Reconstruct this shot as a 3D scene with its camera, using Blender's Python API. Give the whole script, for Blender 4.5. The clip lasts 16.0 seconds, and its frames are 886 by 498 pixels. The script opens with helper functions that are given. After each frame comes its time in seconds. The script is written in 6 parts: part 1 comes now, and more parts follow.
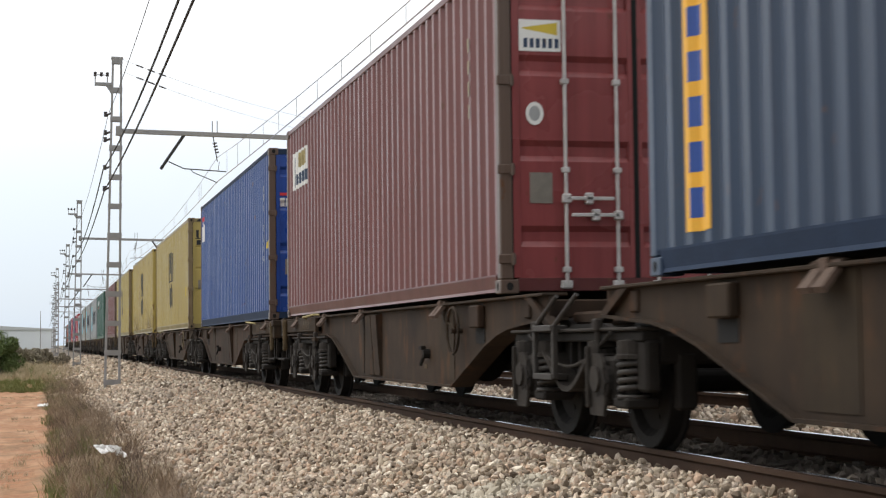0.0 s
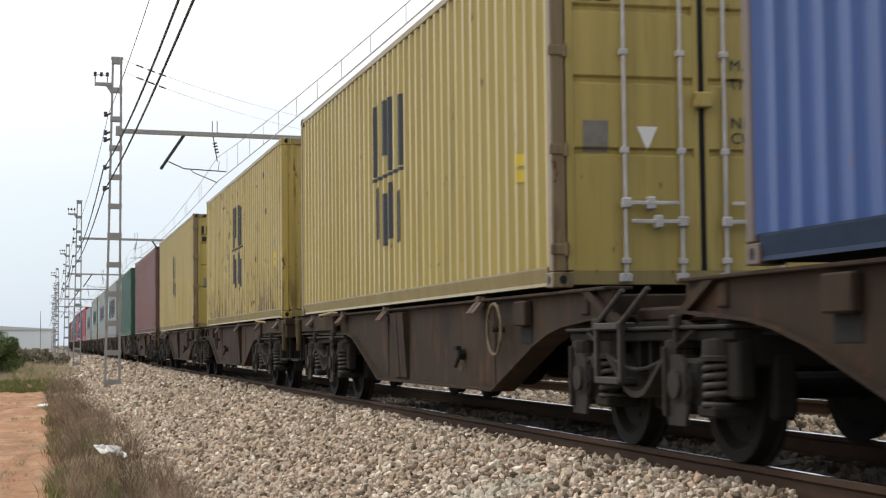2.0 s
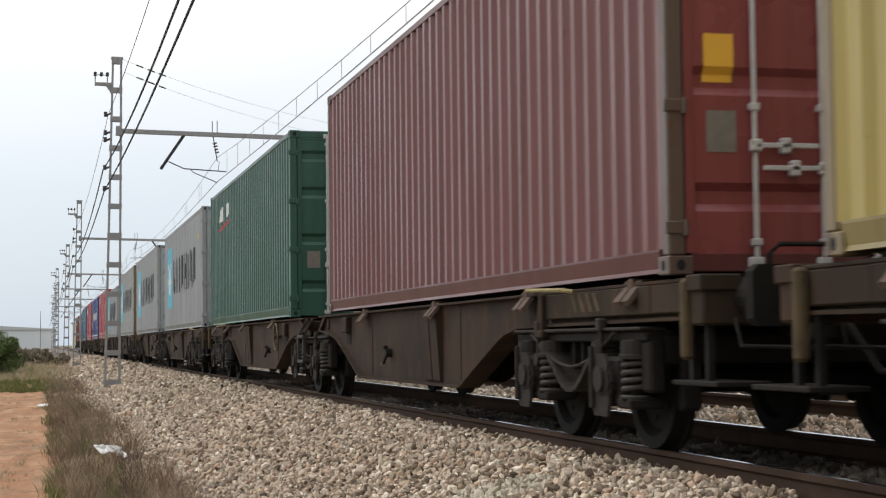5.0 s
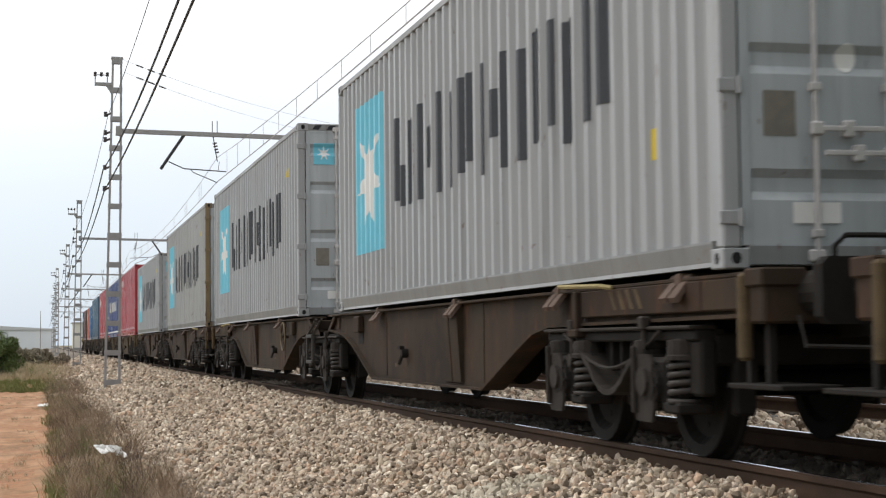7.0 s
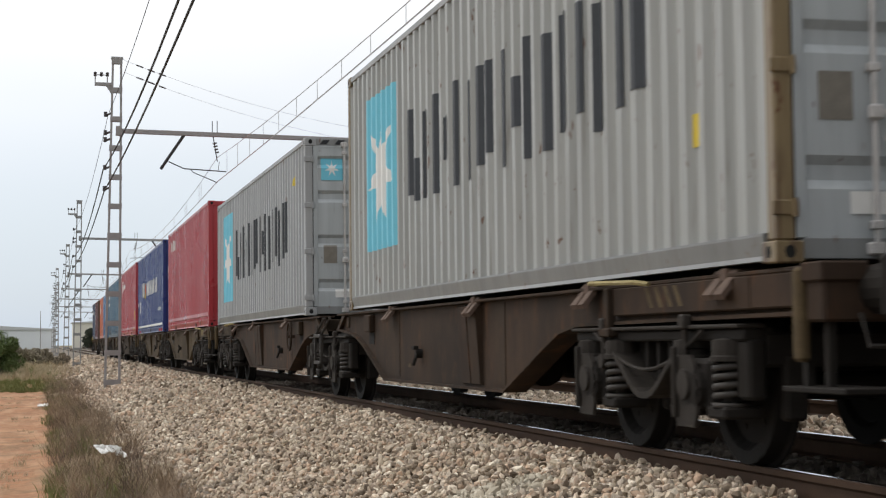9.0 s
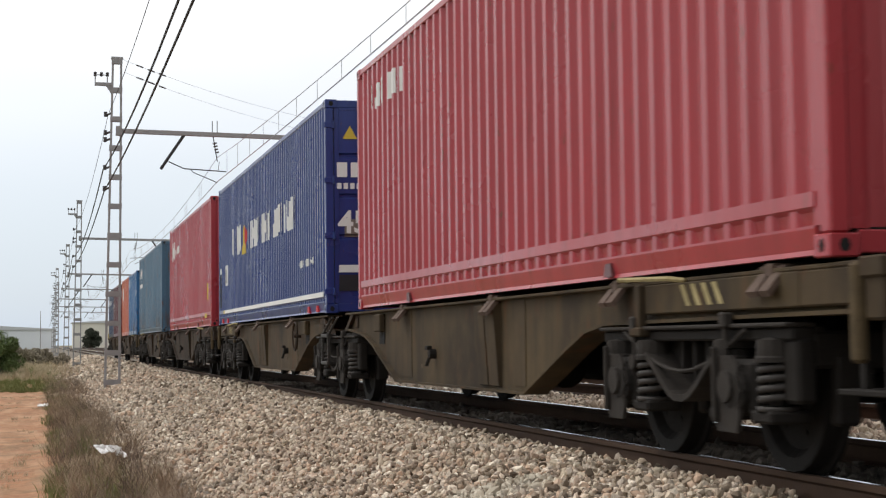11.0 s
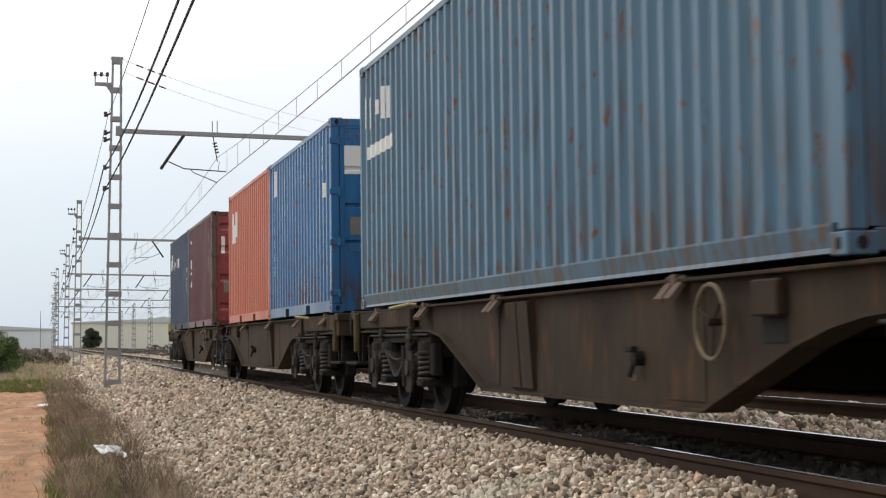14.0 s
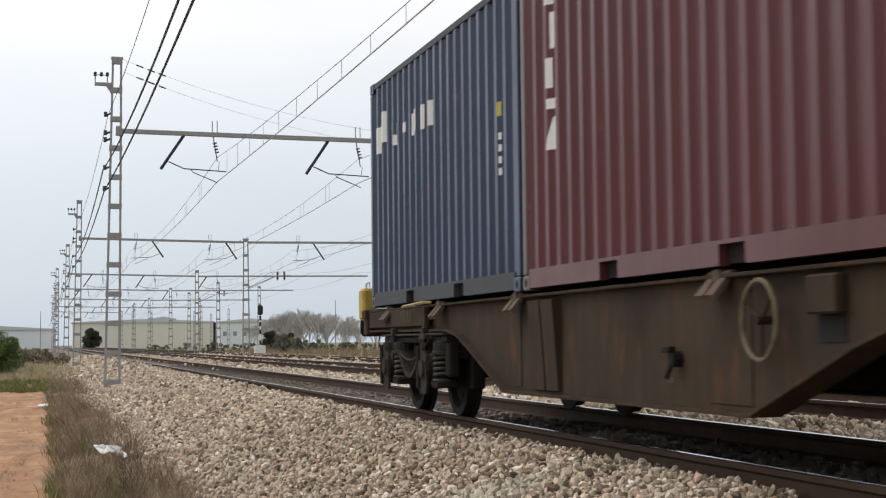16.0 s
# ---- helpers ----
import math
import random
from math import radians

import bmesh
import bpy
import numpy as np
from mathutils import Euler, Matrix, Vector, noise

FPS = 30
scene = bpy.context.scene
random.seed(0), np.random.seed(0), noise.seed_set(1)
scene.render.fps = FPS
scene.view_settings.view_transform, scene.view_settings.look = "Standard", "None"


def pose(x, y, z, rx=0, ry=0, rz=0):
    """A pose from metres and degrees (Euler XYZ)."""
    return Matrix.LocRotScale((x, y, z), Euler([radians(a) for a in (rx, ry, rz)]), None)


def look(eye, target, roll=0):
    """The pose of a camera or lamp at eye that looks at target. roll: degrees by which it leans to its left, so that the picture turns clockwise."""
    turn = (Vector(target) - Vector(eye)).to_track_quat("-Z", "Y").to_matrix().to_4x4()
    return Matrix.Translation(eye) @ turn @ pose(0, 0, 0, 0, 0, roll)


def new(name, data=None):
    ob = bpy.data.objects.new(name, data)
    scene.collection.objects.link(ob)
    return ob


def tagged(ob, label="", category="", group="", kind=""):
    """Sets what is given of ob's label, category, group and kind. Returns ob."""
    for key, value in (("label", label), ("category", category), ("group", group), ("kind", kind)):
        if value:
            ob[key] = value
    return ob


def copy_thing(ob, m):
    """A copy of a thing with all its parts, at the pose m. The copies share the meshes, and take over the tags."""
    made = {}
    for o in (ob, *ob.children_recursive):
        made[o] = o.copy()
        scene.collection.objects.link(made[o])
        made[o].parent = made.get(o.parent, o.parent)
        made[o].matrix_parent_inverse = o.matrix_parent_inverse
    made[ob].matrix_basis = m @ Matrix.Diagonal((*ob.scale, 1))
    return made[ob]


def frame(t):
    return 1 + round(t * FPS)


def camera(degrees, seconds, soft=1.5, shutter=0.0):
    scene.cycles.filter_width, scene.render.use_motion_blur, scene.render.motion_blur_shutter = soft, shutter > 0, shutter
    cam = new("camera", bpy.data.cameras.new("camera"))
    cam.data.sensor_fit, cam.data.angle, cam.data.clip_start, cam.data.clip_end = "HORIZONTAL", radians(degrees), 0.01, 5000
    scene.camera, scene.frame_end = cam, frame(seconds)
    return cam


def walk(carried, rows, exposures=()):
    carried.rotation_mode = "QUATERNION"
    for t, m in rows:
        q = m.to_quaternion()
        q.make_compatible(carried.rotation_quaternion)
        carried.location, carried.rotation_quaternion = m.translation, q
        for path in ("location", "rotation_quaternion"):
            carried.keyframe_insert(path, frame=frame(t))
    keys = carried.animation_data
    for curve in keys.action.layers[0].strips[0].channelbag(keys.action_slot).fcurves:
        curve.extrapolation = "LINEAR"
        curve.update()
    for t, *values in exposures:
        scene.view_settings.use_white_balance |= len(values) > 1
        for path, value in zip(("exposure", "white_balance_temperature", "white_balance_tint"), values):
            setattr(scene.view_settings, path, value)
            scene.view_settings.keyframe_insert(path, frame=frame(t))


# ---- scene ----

# ---- camera: it stands still ----
EYE = Vector((0.0, 0.0, 0.7476))
cam = camera(30.28, 16.0, 1.2, 0.12)
VIEW = look(EYE, EYE + Vector((0.2381, 0.9696, 0.0560)), -0.63)
walk(cam, [(0.0, VIEW), (16.0, VIEW)], [(t, e, 6660, 11) for t, e in ((0.0, 0.06), (1.0, 0.02), (2.0, 0.0), (3.0, -0.16), (4.0, -0.16), (6.5, -0.02), (7.0, 0.0), (8.5, -0.18), (9.0, -0.15), (11.5, -0.10), (12.5, -0.08), (14.5, -0.10), (16.0, -0.22))])

# ---- overcast daylight ----
world = bpy.data.worlds.new("overcast_sky")
scene.world = world
world.use_nodes = True
wn, wl = world.node_tree.nodes, world.node_tree.links
wn.clear()
sky = wn.new("ShaderNodeTexSky")
sky.sky_type, sky.sun_disc = "NISHITA", False
sky.sun_elevation, sky.sun_rotation = radians(54), radians(-47)
sky_bg = wn.new("ShaderNodeBackground")
sky_bg.inputs["Strength"].default_value = 0.12
wl.new(sky.outputs[0], sky_bg.inputs["Color"])
cloud_co = wn.new("ShaderNodeTexCoord")
cloud_map = wn.new("ShaderNodeMapping")
cloud_map.inputs["Scale"].default_value = (1.0, 1.0, 2.6)
wl.new(cloud_co.outputs["Generated"], cloud_map.inputs[0])
cloud = wn.new("ShaderNodeTexNoise")
cloud.inputs["Scale"].default_value, cloud.inputs["Detail"].default_value = 2.2, 3.0
wl.new(cloud_map.outputs[0], cloud.inputs["Vector"])
cover = wn.new("ShaderNodeMapRange")
cover.inputs["From Min"].default_value, cover.inputs["From Max"].default_value = 0.3, 0.7
cover.inputs["To Min"].default_value, cover.inputs["To Max"].default_value = 0.72, 0.98
wl.new(cloud.outputs[0], cover.inputs[0])
cloud_bg = wn.new("ShaderNodeBackground")
# thin blue-grey haze low down, white cloud above
height = wn.new("ShaderNodeSeparateXYZ")
wl.new(cloud_co.outputs["Generated"], height.inputs[0])
rise = wn.new("ShaderNodeMapRange")
for i, v in enumerate((0.0, 0.19, 0.0, 1.0)):
    rise.inputs[i + 1].default_value = v
wl.new(height.outputs[2], rise.inputs[0])
cloud_tone = wn.new("ShaderNodeMix")
cloud_tone.data_type = "RGBA"
cloud_tone.inputs[6].default_value = (0.62, 0.745, 0.90, 1)
cloud_tone.inputs[7].default_value = (0.965, 0.985, 1.0, 1)
wl.new(rise.outputs[0], cloud_tone.inputs[0])
wl.new(cloud_tone.outputs[2], cloud_bg.inputs["Color"])
# the cloud deck is brightest towards the veiled sun, duller behind
toward = wn.new("ShaderNodeVectorMath")
toward.operation = "DOT_PRODUCT"
toward.inputs[1].default_value = (-0.576, 0.523, 0.628)
wl.new(cloud_co.outputs["Generated"], toward.inputs[0])
glow = wn.new("ShaderNodeMapRange")
for i, v in enumerate((-0.6, 0.75, 0.62, 1.22)):
    glow.inputs[i + 1].default_value = v
wl.new(toward.outputs["Value"], glow.inputs[0])
lift = wn.new("ShaderNodeMapRange")
for i, v in enumerate((0.05, 0.5, 1.0, 1.38)):
    lift.inputs[i + 1].default_value = v
wl.new(height.outputs[2], lift.inputs[0])
deck = wn.new("ShaderNodeMath")
deck.operation = "MULTIPLY"
wl.new(glow.outputs[0], deck.inputs[0]), wl.new(lift.outputs[0], deck.inputs[1])
wl.new(deck.outputs[0], cloud_bg.inputs["Strength"])
sky_mix = wn.new("ShaderNodeMixShader")
wl.new(cover.outputs[0], sky_mix.inputs[0])
wl.new(sky_bg.outputs[0], sky_mix.inputs[1])
wl.new(cloud_bg.outputs[0], sky_mix.inputs[2])
world_out = wn.new("ShaderNodeOutputWorld")
wl.new(sky_mix.outputs[0], world_out.inputs[0])

sun = new("sun", bpy.data.lights.new("sun", "SUN"))
sun.data.energy, sun.data.angle, sun.data.color = 1.2, radians(15), (1.0, 0.95, 0.87)
sun.matrix_world = look((-45, 42, 85), (0, 0, 0))

# ---- materials ----
class Nodes:
    """A material's node tree, with short ways to add nodes and links."""

    def __init__(self, name, rough=0.8, metal=0.0):
        self.mat = bpy.data.materials.new(name)
        self.mat.use_nodes = True
        self.n, self.l = self.mat.node_tree.nodes, self.mat.node_tree.links
        self.p = self.n["Principled BSDF"]
        self.p.inputs["Roughness"].default_value = rough
        self.p.inputs["Metallic"].default_value = metal
        self.p.inputs["Specular IOR Level"].default_value = 0.5 if metal > 0.1 else 0.12 if rough > 0.68 else 0.3
        self.co = self.n.new("ShaderNodeTexCoord").outputs["Object"]

    def put(self, socket, v):
        if isinstance(v, (int, float)):
            socket.default_value = v
        elif isinstance(v, tuple):
            socket.default_value = (*v, 1) if len(v) == 3 else v
        else:
            self.l.new(v, socket)

    def noise(self, scale, detail=3, stretch=None, rough=0.55):
        t = self.n.new("ShaderNodeTexNoise")
        t.inputs["Scale"].default_value, t.inputs["Detail"].default_value, t.inputs["Roughness"].default_value = scale, detail, rough
        co = self.co
        if stretch:
            m = self.n.new("ShaderNodeMapping")
            m.inputs["Scale"].default_value = stretch
            self.l.new(self.co, m.inputs[0])
            co = m.outputs[0]
        self.l.new(co, t.inputs["Vector"])
        return t.outputs[0]

    def ramp(self, v, lo, hi, a=0.0, b=1.0):
        r = self.n.new("ShaderNodeMapRange")
        self.l.new(v, r.inputs[0])
        for i, x in enumerate((lo, hi, a, b)):
            r.inputs[i + 1].default_value = x
        return r.outputs[0]

    def mix(self, f, a, b):
        m = self.n.new("ShaderNodeMix")
        m.data_type = "RGBA"
        self.put(m.inputs[0], f), self.put(m.inputs[6], a), self.put(m.inputs[7], b)
        return m.outputs[2]

    def mul(self, a, b):
        m = self.n.new("ShaderNodeMath")
        m.operation = "MULTIPLY"
        self.put(m.inputs[0], a), self.put(m.inputs[1], b)
        return m.outputs[0]

    def bump(self, v, strength=0.3, dist=0.01):
        b = self.n.new("ShaderNodeBump")
        b.inputs["Strength"].default_value, b.inputs["Distance"].default_value = strength, dist
        self.l.new(v, b.inputs["Height"])
        self.l.new(b.outputs[0], self.p.inputs["Normal"])

    def done(self, colour, rough=None):
        self.put(self.p.inputs["Base Color"], colour)
        if rough is not None:
            self.put(self.p.inputs["Roughness"], rough)
        return self.mat


def tint(c, k):
    return tuple(min(1.0, x * k) for x in c)


def paint(name, colour, fade=0.25, rust=0.3, rough=0.5, gloss=0.36, waves=True):
    """Weathered container paint: chalky fading, rain streaks, a few rust spots and scrapes."""
    k = Nodes(name, rough)
    blotch = k.ramp(k.noise(0.7, 4), 0.3, 0.7)
    streak = k.ramp(k.noise(1.0, 4, (7.0, 7.0, 0.35)), 0.35, 0.75)
    k.p.inputs["Specular IOR Level"].default_value = gloss
    pale = tuple(x * 0.97 + 0.014 for x in colour)
    c = k.mix(k.mul(blotch, fade), colour, pale)
    c = k.mix(k.mul(streak, 0.5), c, tint(colour, 0.52))
    if rust:
        spots = k.mul(k.ramp(k.noise(4.0, 6, (2.6, 2.6, 1.0), 0.6), 0.675 - 0.055 * rust, 0.71 - 0.055 * rust), min(1.0, 0.5 + rust))
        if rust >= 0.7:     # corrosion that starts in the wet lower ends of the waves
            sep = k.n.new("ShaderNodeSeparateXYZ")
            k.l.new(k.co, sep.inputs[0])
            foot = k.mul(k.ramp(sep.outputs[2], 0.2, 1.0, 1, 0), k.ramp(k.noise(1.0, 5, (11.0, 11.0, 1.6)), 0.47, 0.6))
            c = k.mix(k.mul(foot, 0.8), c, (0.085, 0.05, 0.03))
        drip = k.mul(k.ramp(k.noise(1.0, 3, (16.0, 16.0, 1.3)), 0.62 - 0.06 * rust, 0.78 - 0.06 * rust), min(0.8, 0.3 + 0.5 * rust))
        c = k.mix(drip, c, tint(tuple(x * 0.5 + y for x, y in zip(colour, (0.06, 0.02, 0.0))), 0.62))
        c = k.mix(spots, c, (0.12, 0.055, 0.028))
    # uneven paler tone along the crests of the waves and on edges
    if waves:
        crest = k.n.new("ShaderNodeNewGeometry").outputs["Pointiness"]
        crest_pale = k.mul(k.ramp(crest, 0.505, 0.535), k.ramp(k.noise(1.0, 4, (9.0, 9.0, 1.2)), 0.3, 0.6, 0.1, 0.4))
        c = k.mix(crest_pale, c, tuple(x * 0.9 + 0.06 for x in colour))
    grain = k.noise(55, 3)
    k.bump(grain, 0.12, 0.004)
    return k.done(c, k.ramp(blotch, 0, 1, rough - 0.2, rough - 0.04))


def plain(name, colour, rough=0.7, metal=0.0, vary=0.3, scale=3.0, dark=0.6, bump=0.15):
    k = Nodes(name, rough, metal)
    big = k.ramp(k.noise(scale, 4), 0.3, 0.7)
    fine = k.ramp(k.noise(scale * 14, 3), 0.3, 0.7)
    c = k.mix(k.mul(big, vary * 2), colour, tint(colour, dark))
    c = k.mix(k.mul(fine, vary), c, tint(colour, 1.25))
    if bump:
        k.bump(fine, bump, 0.005)
    return k.done(c)


def wagon_paint(name, one, two, deep):
    """Oxide-dusted wagon paint with streaks of brake dust and rust."""
    k = Nodes(name, 0.75)
    big = k.ramp(k.noise(0.9, 6, None, 0.62), 0.35, 0.65)
    streak = k.ramp(k.noise(1.0, 4, (5.0, 5.0, 0.5)), 0.4, 0.75)
    info = k.n.new("ShaderNodeObjectInfo")
    light = k.mix(info.outputs["Random"], one, two)
    c = k.mix(big, light, deep)
    c = k.mix(k.mul(streak, 0.5), c, (0.020, 0.016, 0.014))
    rust = k.ramp(k.noise(5.0, 6, (1.0, 1.0, 0.45)), 0.56, 0.76)
    c = k.mix(k.mul(rust, 0.7), c, (0.105, 0.047, 0.022))
    k.bump(k.noise(30, 4), 0.2, 0.006)
    return k.done(c)


def stone_paint():
    k = Nodes("crushed_limestone", 0.9)
    g = k.n.new("ShaderNodeNewGeometry")
    pick = k.n.new("ShaderNodeValToRGB")
    k.l.new(g.outputs["Random Per Island"], pick.inputs[0])
    stops = [(0.0, (0.12, 0.09, 0.065)), (0.22, (0.36, 0.285, 0.21)), (0.45, (0.64, 0.54, 0.41)), (0.62, (0.46, 0.39, 0.32)), (0.82, (0.58, 0.41, 0.29)), (1.0, (0.95, 0.86, 0.71))]
    while len(pick.color_ramp.elements) < len(stops):
        pick.color_ramp.elements.new(0.5)
    for e, (at, c) in zip(pick.color_ramp.elements, stops):
        e.position, e.color = at, (*c, 1)
    stain = k.ramp(k.noise(1.6, 4), 0.4, 0.75)
    c = k.mix(k.mul(stain, 0.35), pick.outputs[0], (0.27, 0.22, 0.175))
    fine = k.noise(90, 4)
    c = k.mix(k.ramp(fine, 0.45, 0.75, 0, 0.4), c, (0.2, 0.18, 0.16))
    k.bump(fine, 0.35, 0.006)
    return k.done(c)


def oily_shaded_stone_paint():
    # oil stain plus the shade under the train, both in the colour
    k = Nodes("oil_stained_shaded_stone", 0.85)
    c = k.mix(k.ramp(k.noise(3.0, 5), 0.35, 0.65), (0.10, 0.085, 0.072), (0.22, 0.19, 0.165))
    k.bump(k.noise(60, 4), 0.4, 0.008)
    return k.done(c)


def stone_piece_paint():
    k = Nodes("limestone_piece", 0.9)
    info = k.n.new("ShaderNodeObjectInfo")
    c = k.mix(info.outputs["Random"], (0.36, 0.31, 0.235), (0.66, 0.60, 0.49))
    fine = k.noise(90, 4)
    c = k.mix(k.ramp(fine, 0.45, 0.75, 0, 0.4), c, (0.2, 0.18, 0.16))
    k.bump(fine, 0.35, 0.006)
    return k.done(c)


def ground_paint():
    """Earth, from red dirt path over weeds to grey stone bed, by the strips of the plan."""
    k = Nodes("red_earth_and_weeds", 0.95)
    sep = k.n.new("ShaderNodeSeparateXYZ")
    k.l.new(k.co, sep.inputs[0])
    wob = k.ramp(k.noise(0.35, 5), 0.2, 0.8, -0.7, 0.7)
    add = k.n.new("ShaderNodeMath")
    k.l.new(sep.outputs[0], add.inputs[0]), k.l.new(wob, add.inputs[1])
    xw = add.outputs[0]
    red = k.mix(k.ramp(k.noise(1.3, 6), 0.3, 0.7), (0.36, 0.18, 0.098), (0.25, 0.135, 0.08))
    red = k.mix(k.ramp(k.noise(1.0, 5, (2.2, 0.35, 1.0)), 0.46, 0.68, 0, 0.7), red, (0.52, 0.33, 0.205))
    red = k.mix(k.ramp(k.noise(1.0, 5, (1.1, 2.4, 1.0)), 0.49, 0.63, 0, 0.65), red, (0.19, 0.135, 0.085))
    red = k.mix(k.ramp(k.noise(9, 6), 0.45, 0.75, 0, 0.5), red, (0.52, 0.31, 0.18))
    weed = k.mix(k.ramp(k.noise(0.9, 6), 0.35, 0.65), (0.29, 0.205, 0.135), (0.18, 0.145, 0.085))
    # ground under the stones, darkened so the gaps' shade is in its colour
    bed = k.mix(k.ramp(k.noise(22, 4), 0.35, 0.7), (0.10, 0.085, 0.07), (0.26, 0.225, 0.18))
    c = k.mix(k.ramp(xw, 0.08, 0.42), red, weed)
    c = k.mix(k.ramp(xw, -2.6, -1.6, 1, 0), c, weed)
    c = k.mix(k.ramp(sep.outputs[0], 0.95, 1.35), c, bed)
    far = k.mix(k.ramp(k.noise(0.05, 5), 0.4, 0.6), (0.24, 0.215, 0.13), (0.145, 0.165, 0.07))
    c = k.mix(k.ramp(sep.outputs[0], 17.5, 19), c, far)
    c = k.mix(k.mul(k.ramp(sep.outputs[1], 66, 84), k.ramp(sep.outputs[0], 0.6, 1.2, 1, 0)), c, far)
    # unseen ground on the left, coloured dark to cut bounce on the train
    unseen_field = k.mix(k.ramp(k.noise(0.4, 6), 0.35, 0.65), (0.12, 0.12, 0.055), (0.075, 0.085, 0.035))
    c = k.mix(k.ramp(xw, -4.2, -3.2, 1, 0), c, unseen_field)
    k.bump(k.noise(14, 6), 0.6, 0.03)
    return k.done(c)


RUST_RAIL = plain("rusty_rail_steel", (0.066, 0.040, 0.027), 0.75, 0.0, 0.35, 5.0)
BRIGHT_RAIL = plain("polished_rail_head", (0.66, 0.66, 0.68), 0.13, 1.0, 0.1, 3.0, 0.8, 0.0)
CONCRETE = plain("grey_sleeper_concrete", (0.14, 0.125, 0.11), 0.9, 0.0, 0.3, 4.0)
GALVANISED = plain("galvanised_steel", (0.32, 0.315, 0.315), 0.6, 0.25, 0.3, 3.0, 0.65)
WIRE = plain("dark_wire", (0.035, 0.035, 0.037), 0.6, 0.0, 0.1, 3.0, 0.8, 0.0)
# wire colour lightened: the wash of the bright sky is put into it
PALE_WIRE = plain("sky_washed_copper_wire", (0.36, 0.345, 0.34), 0.6, 0.0, 0.1, 3.0, 0.8, 0.0)
INSULATOR = plain("brown_glazed_insulator", (0.06, 0.05, 0.05), 0.3, 0.0, 0.1, 3.0)
STONE = stone_paint()
OILY_SHADED_STONE = oily_shaded_stone_paint()
STONE_PIECE = stone_piece_paint()
EARTH = ground_paint()
WAGON = wagon_paint("brown_wagon_paint", (0.056, 0.033, 0.022), (0.050, 0.037, 0.023), (0.025, 0.0175, 0.0125))
OLIVE_WAGON = wagon_paint("olive_dusted_wagon_paint", (0.094, 0.068, 0.036), (0.082, 0.058, 0.033), (0.038, 0.028, 0.018))
TAN_WAGON = wagon_paint("tan_dusted_wagon_paint", (0.066, 0.043, 0.026), (0.060, 0.041, 0.025), (0.031, 0.022, 0.015))
BOGIE = plain("sooty_bogie_steel", (0.019, 0.0165, 0.0145), 0.75, 0.0, 0.4, 5.0, 0.5)
DUSTY_STEEL = plain("brake_dusted_grey_steel", (0.038, 0.033, 0.029), 0.75, 0.0, 0.45, 7.0, 0.45)
FITTING = plain("rust_pink_steel_fitting", (0.125, 0.088, 0.070), 0.75, 0.0, 0.45, 9.0, 0.5)
SPRING = plain("greasy_spring_steel", (0.040, 0.035, 0.031), 0.6, 0.0, 0.35, 9.0, 0.5)
WHEEL = plain("dark_wheel_steel", (0.013, 0.0115, 0.0105), 0.7, 0.0, 0.4, 6.0, 0.5)
YELLOW = plain("chipped_yellow_paint", (0.50, 0.36, 0.07), 0.6, 0.0, 0.4, 9.0, 0.4)
DULL_YELLOW = plain("dirty_cream_yellow_paint", (0.36, 0.30, 0.15), 0.7, 0.0, 0.4, 9.0, 0.45)
ZINC = plain("zinc_locking_rod", (0.52, 0.50, 0.49), 0.5, 0.3, 0.35, 8.0, 0.6)
# rubber black, also painted on as the dark of casting holes and wagon pockets
RUBBER_AND_SHADE = plain("black_rubber_and_hole_shade", (0.02, 0.02, 0.02), 0.8, 0.0, 0.1, 5.0)
WHITE = plain("worn_white_paint", (0.72, 0.72, 0.70), 0.6, 0.0, 0.15, 6.0, 0.8)
BLACK = plain("worn_black_paint", (0.022, 0.023, 0.027), 0.55, 0.0, 0.2, 6.0, 0.7)
DARK_GREY = plain("worn_dark_grey_paint", (0.045, 0.05, 0.058), 0.6, 0.0, 0.3, 6.0, 0.7)
SKYBLUE = plain("pale_blue_paint", (0.16, 0.52, 0.66), 0.55, 0.0, 0.15, 5.0, 0.8)
ORANGE = plain("amber_paint", (0.78, 0.42, 0.05), 0.55, 0.0, 0.2, 5.0, 0.8)
LEMON = plain("lemon_yellow_paint", (0.58, 0.44, 0.06), 0.55, 0.0, 0.2, 5.0, 0.8)
REDMARK = plain("red_paint", (0.55, 0.04, 0.05), 0.55, 0.0, 0.2, 5.0, 0.8)
PLATE = plain("weathered_data_plate", (0.22, 0.20, 0.17), 0.5, 0.3, 0.3, 12.0, 0.6)
LEAF = plain("olive_green_leaves", (0.12, 0.16, 0.06), 0.7, 0.0, 0.4, 2.0, 0.5, 0.0)
# far leaves: dusty tone, with distance haze mixed into the colour
DARK_LEAF = plain("dusty_hazed_grey_green_leaves", (0.19, 0.18, 0.14), 0.8, 0.0, 0.3, 1.0, 0.5, 0.0)
WHEEL_CREAM = plain("worn_cream_paint", (0.18, 0.145, 0.095), 0.7, 0.0, 0.5, 9.0, 0.4)
POST_YELLOW = plain("rubbed_brown_yellow_paint", (0.092, 0.066, 0.036), 0.7, 0.0, 0.5, 9.0, 0.4)
DARK_BLUE = plain("dark_blue_rail_paint", (0.024, 0.040, 0.075), 0.7, 0.0, 0.3, 4.0, 0.6)
STRAW = plain("dry_straw_stalks", (0.48, 0.39, 0.27), 0.85, 0.0, 0.35, 6.0, 0.6, 0.0)
DEAD_TWIG = plain("dead_weed_twigs", (0.15, 0.11, 0.085), 0.9, 0.0, 0.3, 6.0, 0.6, 0.0)
